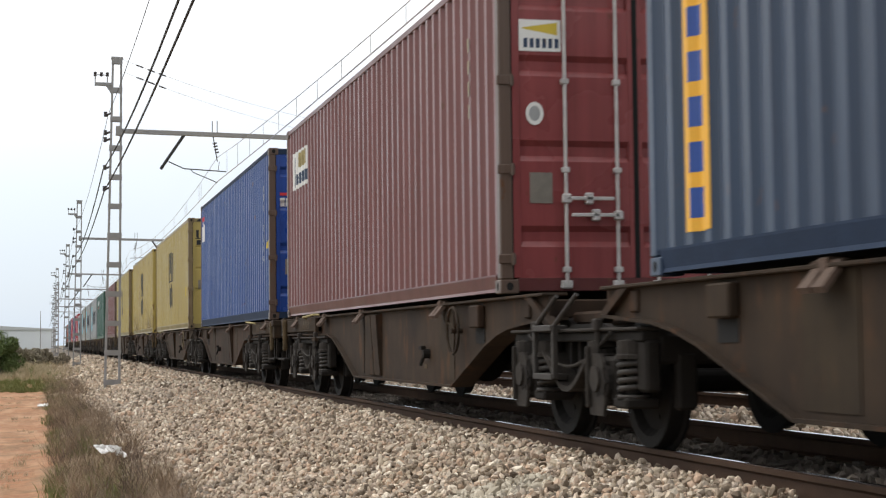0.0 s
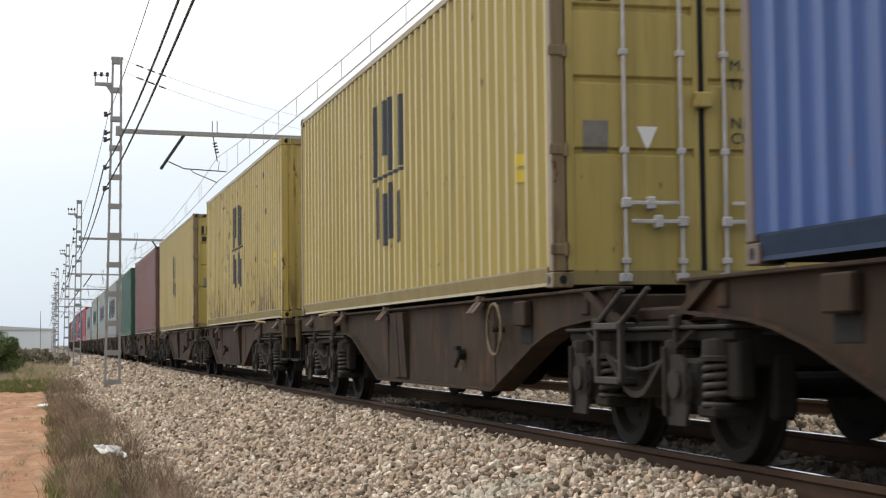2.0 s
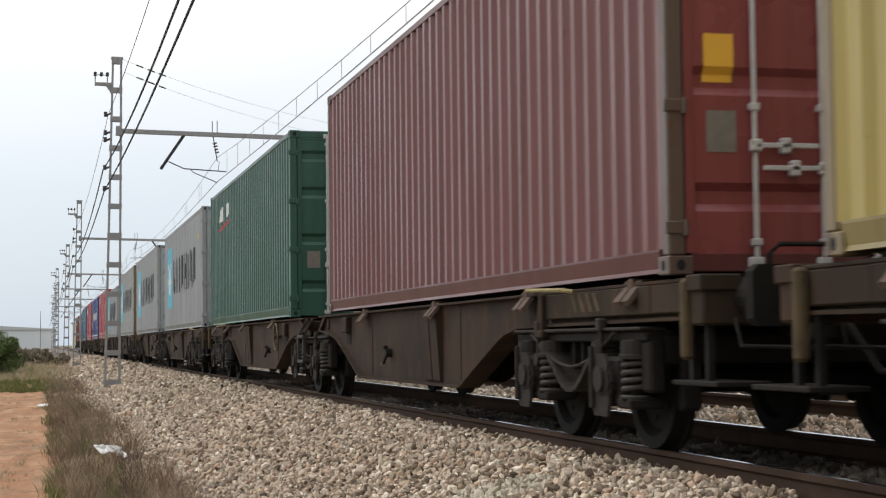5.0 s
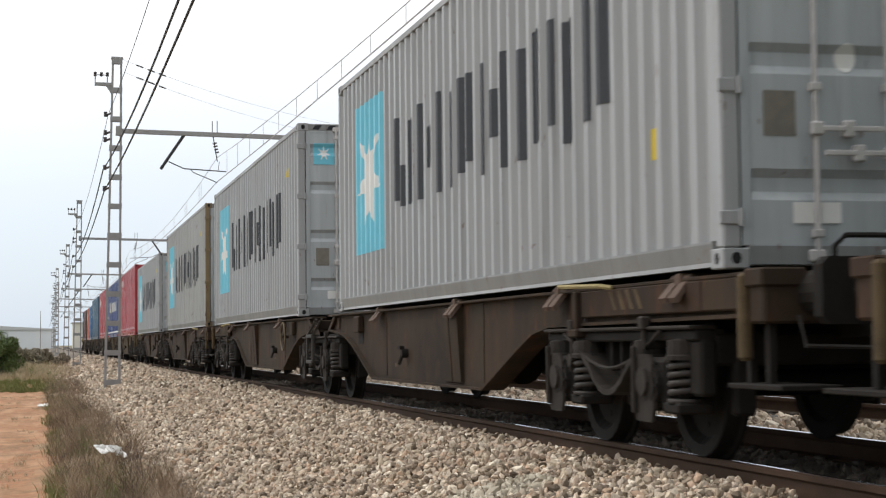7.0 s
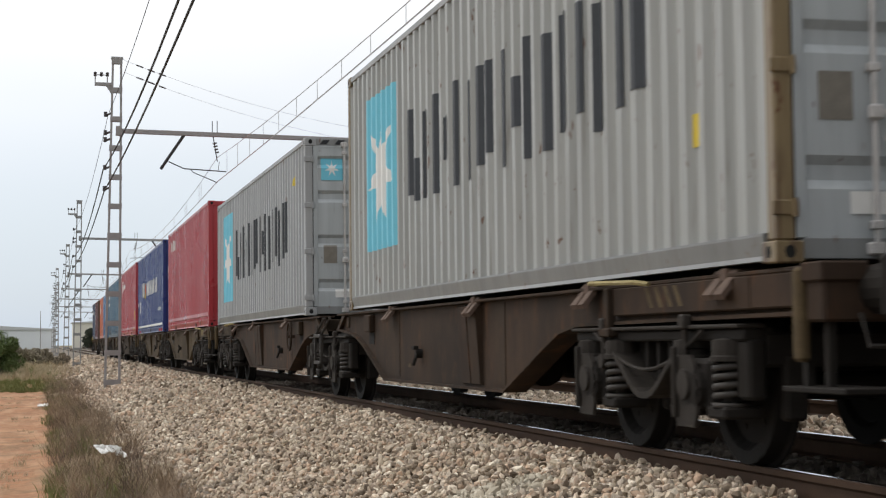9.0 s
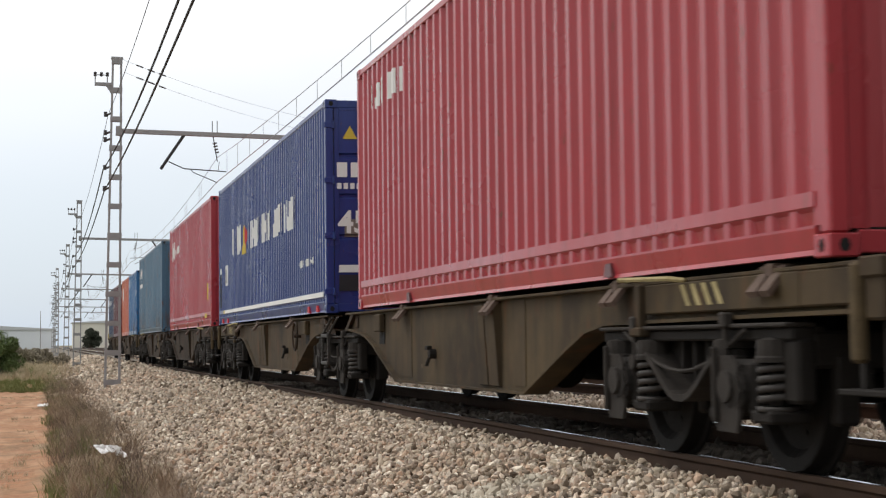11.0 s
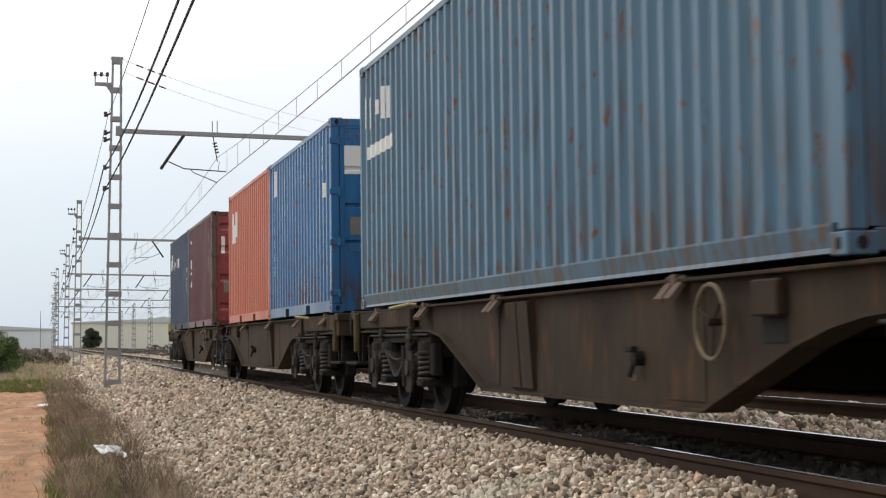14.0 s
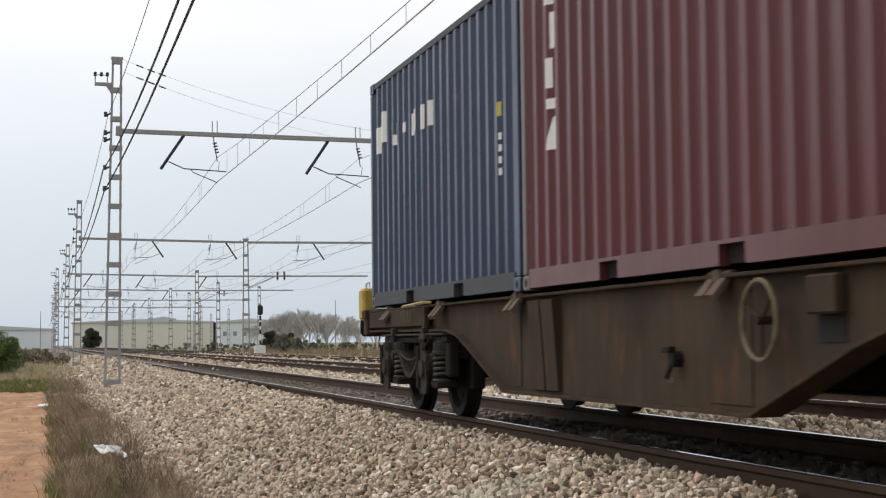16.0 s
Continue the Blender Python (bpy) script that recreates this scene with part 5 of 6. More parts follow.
def side_beam(lead, s, coat):
    out = beam_outline(lead)
    m = M()
    x0, x1 = sorted((s * 1.10, s * 1.13))
    m.prism(out, x0, x1)
    n = len(out)
    flange0, flange1 = sorted((s * 0.98, s * 1.19))
    for i in range(n):
        (a, za), (b, zb) = out[i], out[(i + 1) % n]
        if (za > 1.08 and zb > 1.08):
            lo, hi = sorted((a, b))
            m.box(flange0, flange1, lo, hi, 1.085, 1.11, 0.006)
        elif i >= 1 and zb < 1.0:
            d = Vector((0, b - a, zb - za)).normalized()
            nz = Vector((0, -d.z, d.y)) * 0.022
            if nz.z > 0:
                nz = -nz
            q = [(flange0, a, za), (flange1, a, za), (flange1, b, zb), (flange0, b, zb)]
            m.add(q + [(x, y + nz.y, z + nz.z) for x, y, z in q], [(0, 1, 2, 3), (4, 7, 6, 5), (0, 4, 5, 1), (2, 6, 7, 3), (1, 5, 6, 2), (0, 3, 7, 4)])
    return m.mesh("side_beam", coat)


def tilted_spigot():
    """Folded-down container spigot: two sloping plates on a hinge block."""
    m = M().box(-0.14, 0.14, -0.05, 0.05, -0.03, 0.05, 0.012)
    for a in (-0.075, 0.075):
        m.add([(-0.10, a - 0.05, 0.03), (-0.10, a + 0.05, 0.03), (-0.21, a + 0.06, -0.10), (-0.21, a - 0.06, -0.10), (-0.08, a - 0.05, 0.0), (-0.08, a + 0.05, 0.0), (-0.19, a + 0.06, -0.13), (-0.19, a - 0.06, -0.13)],
              [(0, 1, 2, 3), (4, 7, 6, 5), (0, 4, 5, 1), (2, 6, 7, 3), (1, 5, 6, 2), (0, 3, 7, 4)])
    return m.cyl((-0.1, -0.16, 0.02), (-0.1, 0.16, 0.02), 0.02, 8).mesh("container_spigot", FITTING)


def handwheel_mesh(mat):
    m = M()
    m.lathe([(0.014 * math.sin(k * math.pi / 3), 0.215 + 0.014 * math.cos(k * math.pi / 3)) for k in range(7)], 26)
    for i in range(3):
        a = 2 * math.pi * i / 3 + 0.4
        m.cyl((0.02, 0, 0), (0, 0.215 * math.cos(a), 0.215 * math.sin(a)), 0.009, 6, mi=1)
    return m.cyl((-0.02, 0, 0), (0.1, 0, 0), 0.025, 8, mi=1).mesh("handwheel", mat, WAGON)


def buffer_mesh():
    m = M().cyl((0, 0, 0), (0, -0.28, 0), 0.13, 16).cyl((0, -0.2, 0), (0, -0.46, 0), 0.095, 14)
    return m.prism([(-0.26, -0.13), (-0.22, -0.17), (0.22, -0.17), (0.26, -0.13), (0.26, 0.13), (0.22, 0.17), (-0.22, 0.17), (-0.26, 0.13)], -0.50, -0.46, "y").mesh("buffer", BOGIE)


def build_wagon(index, wheels, lamp=False):
    coat = {6: OLIVE_WAGON, 8: TAN_WAGON}.get(index, WAGON)
    tone = {6: "olive-dusted", 8: "tan-dusted"}.get(index, "brown")
    wagon = thing("container_wagon", tone + " weathered articulated flat wagon carrying containers", "rail wagon", "wagons of the train")
    for lead in (True, False):
        for s in (-1, 1):
            part("side_beam", cached(("beam", lead, s, coat.name), lambda: side_beam(lead, s, coat)), wagon)
        y0, y1 = (-0.35, 13.2) if lead else (flip(13.2), flip(-0.35))
        def deck():
            m = M().box(-0.25, 0.25, y0 + 0.1, y1 - 0.1, 0.74, 1.05, 0.01)
            k = 0
            while y0 + 0.5 + k * 1.1 < y1:
                y = y0 + 0.5 + k * 1.1
                m.box(-1.1, 1.1, y - 0.05, y + 0.05, 0.92, 1.06)
                k += 1
            a, b = (5.4, 10.1) if lead else (flip(10.1), flip(5.4))
            m.box(-0.18, 0.18, a, b, 0.42, 0.72, 0.02)      # brake gear between the beams
            m.cyl((-0.55, a + 0.8, 0.52), (-0.55, a + 2.0, 0.52), 0.19, 14).cyl((0.5, a + 2.6, 0.5), (0.5, a + 3.3, 0.5), 0.16, 14)
            m.tube([(0.7, y0 + 0.4, 0.8), (0.7, a, 0.6), (0.7, b, 0.6), (0.7, y1 - 0.4, 0.8)], 0.025)
            return m.mesh("underframe", BOGIE)
        part("underframe", cached(("deck", lead), deck), wagon)
        at = (lambda y: y) if lead else flip
        for y, wide in ((6.68, 0.15), (6.34, 0.15), (9.95, 0.30), (5.62, 0.16)):
            def rib():
                c = at(y)
                if y > 9 or y < 6:
                    return M().box(-1.137, -1.13, c - wide, c + wide, 0.37, 1.08).mesh("stiffener", coat)
                return M().prism([(-1.13, 1.07), (-1.205, 1.05), (-1.16, 0.36), (-1.13, 0.35)], c - wide, c + wide, "y").mesh("stiffener", coat)
            part("stiffener", cached(("rib", lead, y, coat.name), rib), wagon)
        def lamp_box():
            c = at(11.2)
            return M().box(-1.2, -1.13, c - 0.16, c + 0.16, 0.86, 1.06, 0.012).mesh("bracket_box", coat)
        part("bracket_box", cached(("bracket", lead, coat.name), lamp_box), wagon)
        # thin black plate on the beam, a recess's shade put on as colour
        part("pocket", cached(("pocket", lead), lambda: M().box(-1.136, -1.131, at(11.2) - 0.15, at(11.2) + 0.15, 0.72, 0.855).mesh("pocket", RUBBER_AND_SHADE)), wagon, "black plate for the shade of a recess")
        for y in (0.75, 3.15, 6.3 if lead else 5.81, 9.9):
            sp = part("container_spigot", cached("spigot", tilted_spigot), wagon)
            sp.matrix_basis = pose(-1.06, at(y), 1.09)
        for y in ((8.6,) if lead else (9.2,)):
            def valve():
                c = at(y)
                return M().cyl((-1.12, c, 0.62), (-1.2, c, 0.62), 0.05, 10).cyl((-1.18, c, 0.62), (-1.22, c + 0.02, 0.50), 0.018, 6).box(-1.22, -1.17, c - 0.02, c + 0.1, 0.66, 0.70, 0.006).mesh("brake_valve", BOGIE)
            part("brake_valve", cached(("valve", lead, y), valve), wagon)
        def stencil():
            c = at(9.1)
            m = M()
            m.box(-1.134, -1.131, c, c + 0.12, 0.47, 0.51)
            return m.mesh("stencil", POST_YELLOW)
        part("stencil", cached(("stencil", lead), stencil), wagon)
    stripe = DULL_YELLOW if index == 6 else POST_YELLOW
    pale = WHEEL_CREAM if index in (1, 3, 4, 7, 8) else WAGON
    hw = part("handwheel", cached(("wheel", pale.name), lambda: handwheel_mesh(pale)), wagon, "spoked brake handwheel")
    hw.matrix_basis = pose(-1.22, 17.3, 0.84)
    if index == 2:
        hw = part("handwheel", cached(("wheel", WAGON.name), lambda: handwheel_mesh(WAGON)), wagon, "spoked brake handwheel")
        hw.matrix_basis = pose(-1.22, 10.05, 0.83)
    # headstocks, buffers, shunters' steps and handles at both ends
    for end in (0, 1):
        def turn(y):
            return y if end == 0 else flip(y)
        def headstock():
            a, b = sorted((turn(-0.52), turn(-0.33)))
            m = M().box(-1.22, 1.22, a, b, 0.82, 1.10, 0.015).box(-1.24, -0.98, a - 0.02, b + 0.02, 1.02, 1.12, 0.01)
            for s in (-1, 1):
                p, q = sorted((turn(-0.35), turn(0.4)))
                m.box(min(s * 1.0, s * 1.19), max(s * 1.0, s * 1.19), p, q, 0.90, 1.085, 0.01)
            return m.mesh("headstock", coat)
        part("headstock", cached(("headstock", end, coat.name), headstock), wagon)
        for s in (-1, 1):
            part("buffer", cached("buffer", buffer_mesh), wagon).matrix_basis = pose(s * 0.9, turn(-0.52), 0.98, 0, 0, 180 if end else 0)
        def hook():
            m = M().box(-0.06, 0.06, *sorted((turn(-0.52), turn(-0.8))), 0.90, 1.02, 0.02)
            m.tube([(0, turn(-0.78), 0.95), (0, turn(-0.88), 0.72), (0.05, turn(-0.95), 0.62)], 0.035, 8)
            for x in (-0.35, 0.35):
                m.tube([(x, turn(-0.5), 0.9), (x, turn(-0.68), 0.78), (x * 0.8, turn(-0.85), 0.55), (x * 0.5, turn(-1.0), 0.52)], 0.022, 8)
            return m.mesh("coupling", BOGIE)
        part("coupling", cached(("hook", end), hook), wagon)
        def loop():
            return M().tube([(-1.02, turn(-0.52), 0.86), (-1.02, turn(-0.6), 0.70), (-0.35, turn(-0.6), 0.68), (-0.35, turn(-0.52), 0.86)], 0.014, 6).mesh("shunter_rail", SPRING)
        part("shunter_rail", cached(("loop", end), loop), wagon)
        def step():
            m = M().box(-1.26, -0.92, *sorted((turn(-0.12), turn(-0.80))), 0.47, 0.50, 0.006)
            m.box(-1.17, -1.13, *sorted((turn(-0.18), turn(-0.23))), 0.48, 0.86).box(-1.17, -1.13, *sorted((turn(-0.42), turn(-0.47))), 0.48, 0.86)
            return m.mesh("footstep", BOGIE)
        if not (end and lamp):
            part("footstep", cached(("step", end), step), wagon)
        if not (end and lamp):
            part("grab_post", cached(("post", end), lambda: M().box(-1.255, -1.185, *sorted((turn(-0.23), turn(-0.32))), 0.62, 1.10, 0.02).mesh("grab_post", POST_YELLOW)), wagon, "rubbed brown-yellow shunter's grab post")
        def pull():
            pts = [(-1.2, turn(2.9), 1.125), (-1.27, turn(2.85), 1.13), (-1.28, turn(1.95), 1.105), (-1.22, turn(1.85), 1.09)]
            return M().tube(pts, 0.017, 6).mesh("pull_handle", DULL_YELLOW)
        part("pull_handle", cached(("pull", end), pull), wagon, "worn yellow brake pull handle")
        def grip():
            a = turn(2.65)
            return M().box(-1.23, -1.17, a - 0.05, a + 0.05, 0.80, 1.09, 0.01).box(-1.25, -1.16, a - 0.10, a + 0.10, 0.76, 0.82, 0.01).mesh("brake_bracket", coat)
        part("brake_bracket", cached(("grip", end, coat.name), grip), wagon)
        def hazard():
            m = M()
            for k in range(4):
                a = 1.35 + k * 0.16
                m.add([(-1.196, turn(a), 0.94), (-1.196, turn(a + 0.07), 0.94), (-1.196, turn(a + 0.17), 1.07), (-1.196, turn(a + 0.10), 1.07)], [(0, 1, 2, 3)])
            return m.mesh("hazard_stripes", stripe)
        def sill():
            return M().box(-1.193, -1.14, *sorted((turn(0.4), turn(2.6))), 0.90, 1.085, 0.008).mesh("end_sill", coat)
        part("end_sill", cached(("endsill", end, coat.name), sill), wagon)
        part("hazard_stripes", cached(("hazard", end, stripe.name), hazard), wagon, "faded yellow warning stripes")
        def hoop():
            return M().tube([(-0.75, turn(-0.42), 1.1), (-0.75, turn(-0.42), 1.24), (-0.68, turn(-0.42), 1.30), (-0.1, turn(-0.42), 1.30), (0.0, turn(-0.42), 1.24), (0.0, turn(-0.42), 1.1)], 0.017, 6).mesh("end_hoop", BOGIE)
        part("end_hoop", cached(("hoop", end), hoop), wagon)
    # articulation: sloping struts, ladder and platform over the middle bogie
    mid = FORTY + JOINT / 2
    def joint():
        m = M().box(-0.9, 0.9, mid - 0.8, mid + 0.8, 0.86, 0.96, 0.02).cyl((0, mid, 0.8), (0, mid, 1.1), 0.22, 16)
        m.box(-1.15, 1.15, mid - 1.3, mid - 1.15, 0.92, 1.07, 0.012).box(-1.15, 1.15, mid + 1.15, mid + 1.3, 0.92, 1.07, 0.012)
        for s in (-1, 1):
            for e in (-1, 1):
                m.add([(s * 1.1, mid + e * 0.5, 0.86), (s * 1.18, mid + e * 0.5, 0.86), (s * 1.18, mid + e * 0.65, 0.86), (s * 1.1, mid + e * 0.65, 0.86), (s * 1.1, mid + e * 1.05, 1.1), (s * 1.18, mid + e * 1.05, 1.1), (s * 1.18, mid + e * 1.22, 1.1), (s * 1.1, mid + e * 1.22, 1.1)],
                      [(0, 1, 2, 3), (4, 7, 6, 5), (0, 4, 5, 1), (2, 6, 7, 3), (1, 5, 6, 2), (0, 3, 7, 4)])
        return m.mesh("articulation", WAGON)
    part("articulation", cached("joint", joint), wagon)
    def ladder():
        m = M()
        a, b = mid + 0.15, mid + 0.62
        for y in (a, b):
            m.box(-1.28, -1.24, y - 0.022, y + 0.022, 0.46, 0.86, 0.005)
            m.tube([(-1.26, y, 0.85), (-1.2, y - 0.35, 1.07)], 0.018, 6)
        for z in (0.47, 0.83):
            m.box(-1.29, -1.16, a, b, z - 0.02, z + 0.025, 0.006)
        return m.mesh("ladder", SPRING)
    part("ladder", cached("ladder", ladder), wagon, "dull steel step ladder")
    if lamp:
        m = M().box(-1.24, -1.06, 28.28, 28.55, 1.0, 1.38, 0.03)
        lampo = part("tail_lamp", m.mesh("tail_lamp", YELLOW), wagon, "yellow tail lamp box")
        part("handle", M().tube([(-1.15, 28.30, 1.37), (-1.15, 28.32, 1.45), (-1.15, 28.50, 1.45), (-1.15, 28.53, 1.37)], 0.012, 6).mesh("handle", WHITE), lampo)
        part("lens", M().cyl((-1.15, 28.55, 1.22), (-1.15, 28.57, 1.22), 0.06, 12).mesh("lens", REDMARK), lampo)
    for y in BOGIES:
        build_bogie(wagon, y, wheels)
    return wagon


# ---- what the train carries ----
def slot_at(slot):
    """Place of a container slot along the train."""
    w, s = divmod(slot, 2)
    return w * WAGON_STEP + s * (FORTY + JOINT)


HC, STD = 2.896, 2.591
MOVING = []             # (thing, place along the train, height)


def load(box, slot, shift=0.0):
    MOVING.append((box, slot_at(slot) + shift, DECK))


def stack_logo(box, s0, s1, z0, z1, mat=DARK_GREY, length=FORTY):
    """The stacked dark bars of a shipping mark on a side wall."""
    w, h = s0 - s1, z1 - z0
    polys = [rect(s0 - w * (a + 0.17), s0 - w * a, z0 + h * lo, z0 + h * hi) for a, lo, hi in ((0.0, 0.5, 1.0), (0.28, 0.62, 1.0), (0.55, 0.5, 1.0), (0.83, 0.5, 0.97), (0.04, 0.06, 0.42), (0.26, 0.0, 0.36), (0.56, 0.04, 0.42), (0.80, 0.0, 0.34))]
    polys += [rect(s1 - w * 0.1, s0 + w * 0.08, z0 + h * 0.465, z0 + h * 0.49)]
    mark_side(box, length, polys, mat, "shipping_mark", "dark painted mark of plain bars")


def end_stack_logo(box, height, x, z, mat=BLACK):
    """Small dark mark of bars on a door."""
    polys = [rect(x + a, x + a + 0.065, z, z + 0.2) for a in (-0.15, -0.035, 0.08)] + [rect(x - 0.18, x + 0.18, z - 0.035, z - 0.012)]
    polys += [rect(x - 0.14, x - 0.02, z - 0.19, z - 0.065), rect(x + 0.02, x + 0.14, z - 0.19, z - 0.065)]
    mark_end(box, height, True, polys, mat, "shipping_mark", "dark mark of plain bars")


def code_column(box, length, s, z0, z1, mat, n=9, w=0.07):
    """Vertical identification code as plain bars."""
    rng = random.Random(int(s * 100))
    h = (z1 - z0) / n
    mark_side(box, length, [rect(s - w / 2, s + w / 2 * rng.uniform(0.4, 1.0), z0 + i * h, z0 + i * h + h * rng.uniform(0.5, 0.75)) for i in range(n) if i != 4], mat, "code_marking")


def code_rows(box, length, s, z, mat, rows=2, w=0.7):
    mark_side(box, length, [rect(s - w, s - w * 0.35, z - i * 0.16, z - i * 0.16 + 0.09) for i in range(rows)] + [rect(s - w * 0.28, s, z - i * 0.16, z - i * 0.16 + 0.09) for i in range(rows)], mat, "code_marking")


def build_load():
    P = PAINTS
    # slate-blue box with an amber band
    b = build_container("slate-blue corrugated container with an amber lettered band", FORTY, HC, P["slate"], P["slate"], DARK_BLUE)
    mark_side(b, FORTY, [rect(11.24, 11.66, 0.24, 2.62)], ORANGE, "band", "amber painted band")
    mark_side(b, FORTY, [rect(11.36, 11.54, 0.32 + 0.27 * i, 0.50 + 0.27 * i) for i in range(9)], P["deep_blue"], "band_marking", "row of dark blue bars")
    load(b, 0)
    # brown-red box
    b = build_container("faded brown-red corrugated container with glossy red doors", FORTY, HC, P["brown_red"], P["brown_post"], P["rail_red"], door_mat=P["door_red"], plate=True)
    mark_side(b, FORTY, [rect(10.32, 11.62, 1.92, 2.48)], WHITE, "sign", "white panel with yellow and dark shapes")
    mark_side(b, FORTY, [rect(10.40, 11.2, 2.22, 2.44)], DULL_YELLOW, "sign_field")
    mark_side(b, FORTY, [rect(11.26 - 0.26 * i - 0.17, 11.26 - 0.26 * i, 1.98, 2.14) for i in range(4)] + [rect(11.36, 11.5, 1.96, 2.42)], P["slate"], "sign_bars")
    mark_end(b, HC, False, [rect(-1.03, -0.66, 2.05, 2.32)], WHITE, "sign", "white panel with a yellow wedge", )
    mark_end(b, HC, False, [[(-1.0, 2.24), (-0.69, 2.19), (-0.69, 2.30), (-1.0, 2.25)]], LEMON, "sign_field")
    mark_end(b, HC, False, [rect(-0.99 + 0.055 * i, -0.955 + 0.055 * i, 2.08, 2.16) for i in range(6)], P["slate"], "sign_bars")
    mark_end(b, HC, False, [[(-0.90 + 0.08 * math.cos(a), 1.52 + 0.10 * math.sin(a)) for a in [k * math.pi / 6 for k in range(12)]]], WHITE, "round_sticker", "round white sticker")
    mark_end(b, HC, False, [[(-0.90 + 0.05 * math.cos(a), 1.52 + 0.065 * math.sin(a)) for a in [k * math.pi / 6 for k in range(12)]]], P["grey"], "sticker_core")
    code_column(b, FORTY, 1.0, 1.6, 2.6, P["cream"], 5, 0.05)
    load(b, 1)
    # cobalt box
    b = build_container("cobalt-blue corrugated container with deep blue doors", FORTY, HC, P["cobalt"], P["brown_post"], DARK_BLUE, door_mat=P["deep_blue"])
    mark_side(b, FORTY, [rect(11.45, 11.95, 2.02, 2.38), [(11.45, 2.38), (11.75, 2.38), (11.6, 2.5)]], WHITE, "sign", "white and red patch")
    mark_side(b, FORTY, [rect(11.5, 11.85, 2.5, 2.6)], REDMARK, "sign_stripe")
    mark_end(b, HC, False, [rect(-1.06 + 0.125 * i, -0.95 + 0.125 * i, 1.91, 2.05) for i in range(3)], WHITE, "door_marking")
    mark_end(b, HC, False, [rect(-1.06, -0.70, 2.09, 2.14)], REDMARK, "door_stripe")
    mark_side(b, FORTY, [[(0.30, 1.22), (0.46, 1.22), (0.30, 1.42)]], LEMON, "warning_triangle", "yellow warning triangle")
    code_column(b, FORTY, 0.75, 1.0, 2.4, WHITE, 8, 0.06)
    load(b, 2)
    # three ochre boxes
    for slot, paint_key, s0, s1, z0, z1, end in ((3, "ochre", 6.82, 5.35, 0.68, 2.32, "door"), (4, "ochre_rusty", 6.95, 5.45, 0.70, 2.30, "front"), (5, "ochre", 6.62, 5.8, 0.96, 2.12, "door")):
        b = build_container("rust-speckled ochre-yellow corrugated container with dark bar mark" if slot == 4 else "ochre-yellow corrugated container with a dark bar mark", FORTY, HC, P[paint_key], P["tan_post"] if slot != 4 else P["ochre_rusty"], P["cream"], end, smooth=True)
        stack_logo(b, s0, s1, z0, z1)
        if end == "door":
            header_stripes(b, HC)
            end_stack_logo(b, HC, -0.86, 2.38)
            mark_end(b, HC, True, [[(-0.53, 1.23), (-0.36, 1.23), (-0.445, 1.04)]], WHITE, "warning_sticker", "white triangle sticker")
            for words, z in (("M.G.W", 1.68), ("TARE", 1.53), ("NET", 1.23), ("CU.CAP", 1.11)):
                mark_end(b, HC, True, move(text_polys(words, 0.125), 0.24, z), DARK_GREY, "data_word", "dark stencilled words", True)
        code_column(b, FORTY, 11.7, 1.2, 2.4, BLACK, 9, 0.06)
        mark_side(b, FORTY, [rect(0.76, 0.98, 0.88, 0.98), rect(0.76, 0.98, 1.01, 1.11)], LEMON, "height_marking")
        load(b, slot)
    # brown-red and green
    b = build_container("faded red-brown corrugated container with a white door panel", FORTY, HC, P["brown_red"], P["brown_post"], P["rail_red"], door_mat=P["door_red"])
    mark_end(b, HC, False, [rect(-1.0, -0.6, 1.9, 2.5)], WHITE, "sign", "white panel")
    mark_end(b, HC, False, [rect(-0.96, -0.76, 1.2, 1.5)], ORANGE, "sticker")
    load(b, 6)
    b = build_container("bottle-green corrugated container with a white mark", FORTY, HC, P["green"], P["green"], P["green"])
    mark_side(b, FORTY, bar_word(10.6, 8.6, 2.2, 2.5, "hen"), WHITE, "shipping_mark", "white mark of plain bars")
    mark_side(b, FORTY, [[(8.6, 2.1), (10.6, 2.0), (10.6, 2.05), (8.6, 2.15)]], REDMARK, "mark_stripe")
    load(b, 7)
    # four light-grey boxes with a blue square and a star
    for slot, h, paint_key, post in ((8, HC, "grey", "grey"), (9, HC, "grey", "grey"), (10, HC, "grey_rusty", "tan_post"), (11, STD, "grey", "grey")):
        b = build_container("stained light-grey container with a star on a blue panel" if slot == 10 else "light-grey container with a star on a blue panel", FORTY, h, P[paint_key], P[post], P["shaded_rail_grey"], door_mat=P["door_grey"])
        header_stripes(b, h)
        dz = 0 if h == HC else -0.2
        mark_side(b, FORTY, [rect(9.5, 11.05, 0.66 + dz, 2.45 + dz)], SKYBLUE, "emblem_panel", "pale blue painted square")
        mark_side(b, FORTY, star(10.28, 1.56 + dz, 0.72, 0.80), WHITE, "emblem_star", "white seven-pointed star", whole=True)
        mark_side(b, FORTY, bar_word(8.88, 1.75, 1.05 + dz, 2.03 + dz, "nhelrb"), DARK_GREY, "shipping_mark", "dark grey word of plain bars")
        mark_side(b, FORTY, [rect(1.05, 1.18, 0.74 + dz, 0.94 + dz)], LEMON, "height_marking")
        mark_side(b, FORTY, [[(1.05, 2.2 + dz), (1.3, 2.2 + dz), (1.12, 2.42 + dz)]], LEMON, "warning_triangle")
        mark_end(b, h, False, [rect(-0.98, -0.66, h - 0.62, h - 0.30)], SKYBLUE, "door_emblem", "small pale blue square")
        mark_end(b, h, False, star(-0.82, h - 0.45, 0.11, 0.12), WHITE, "door_star", "small white star", whole=True)
        mark_end(b, h, False, [rect(-0.78, -0.48, 0.26, 0.38)], WHITE, "label_sticker", "white sticker")
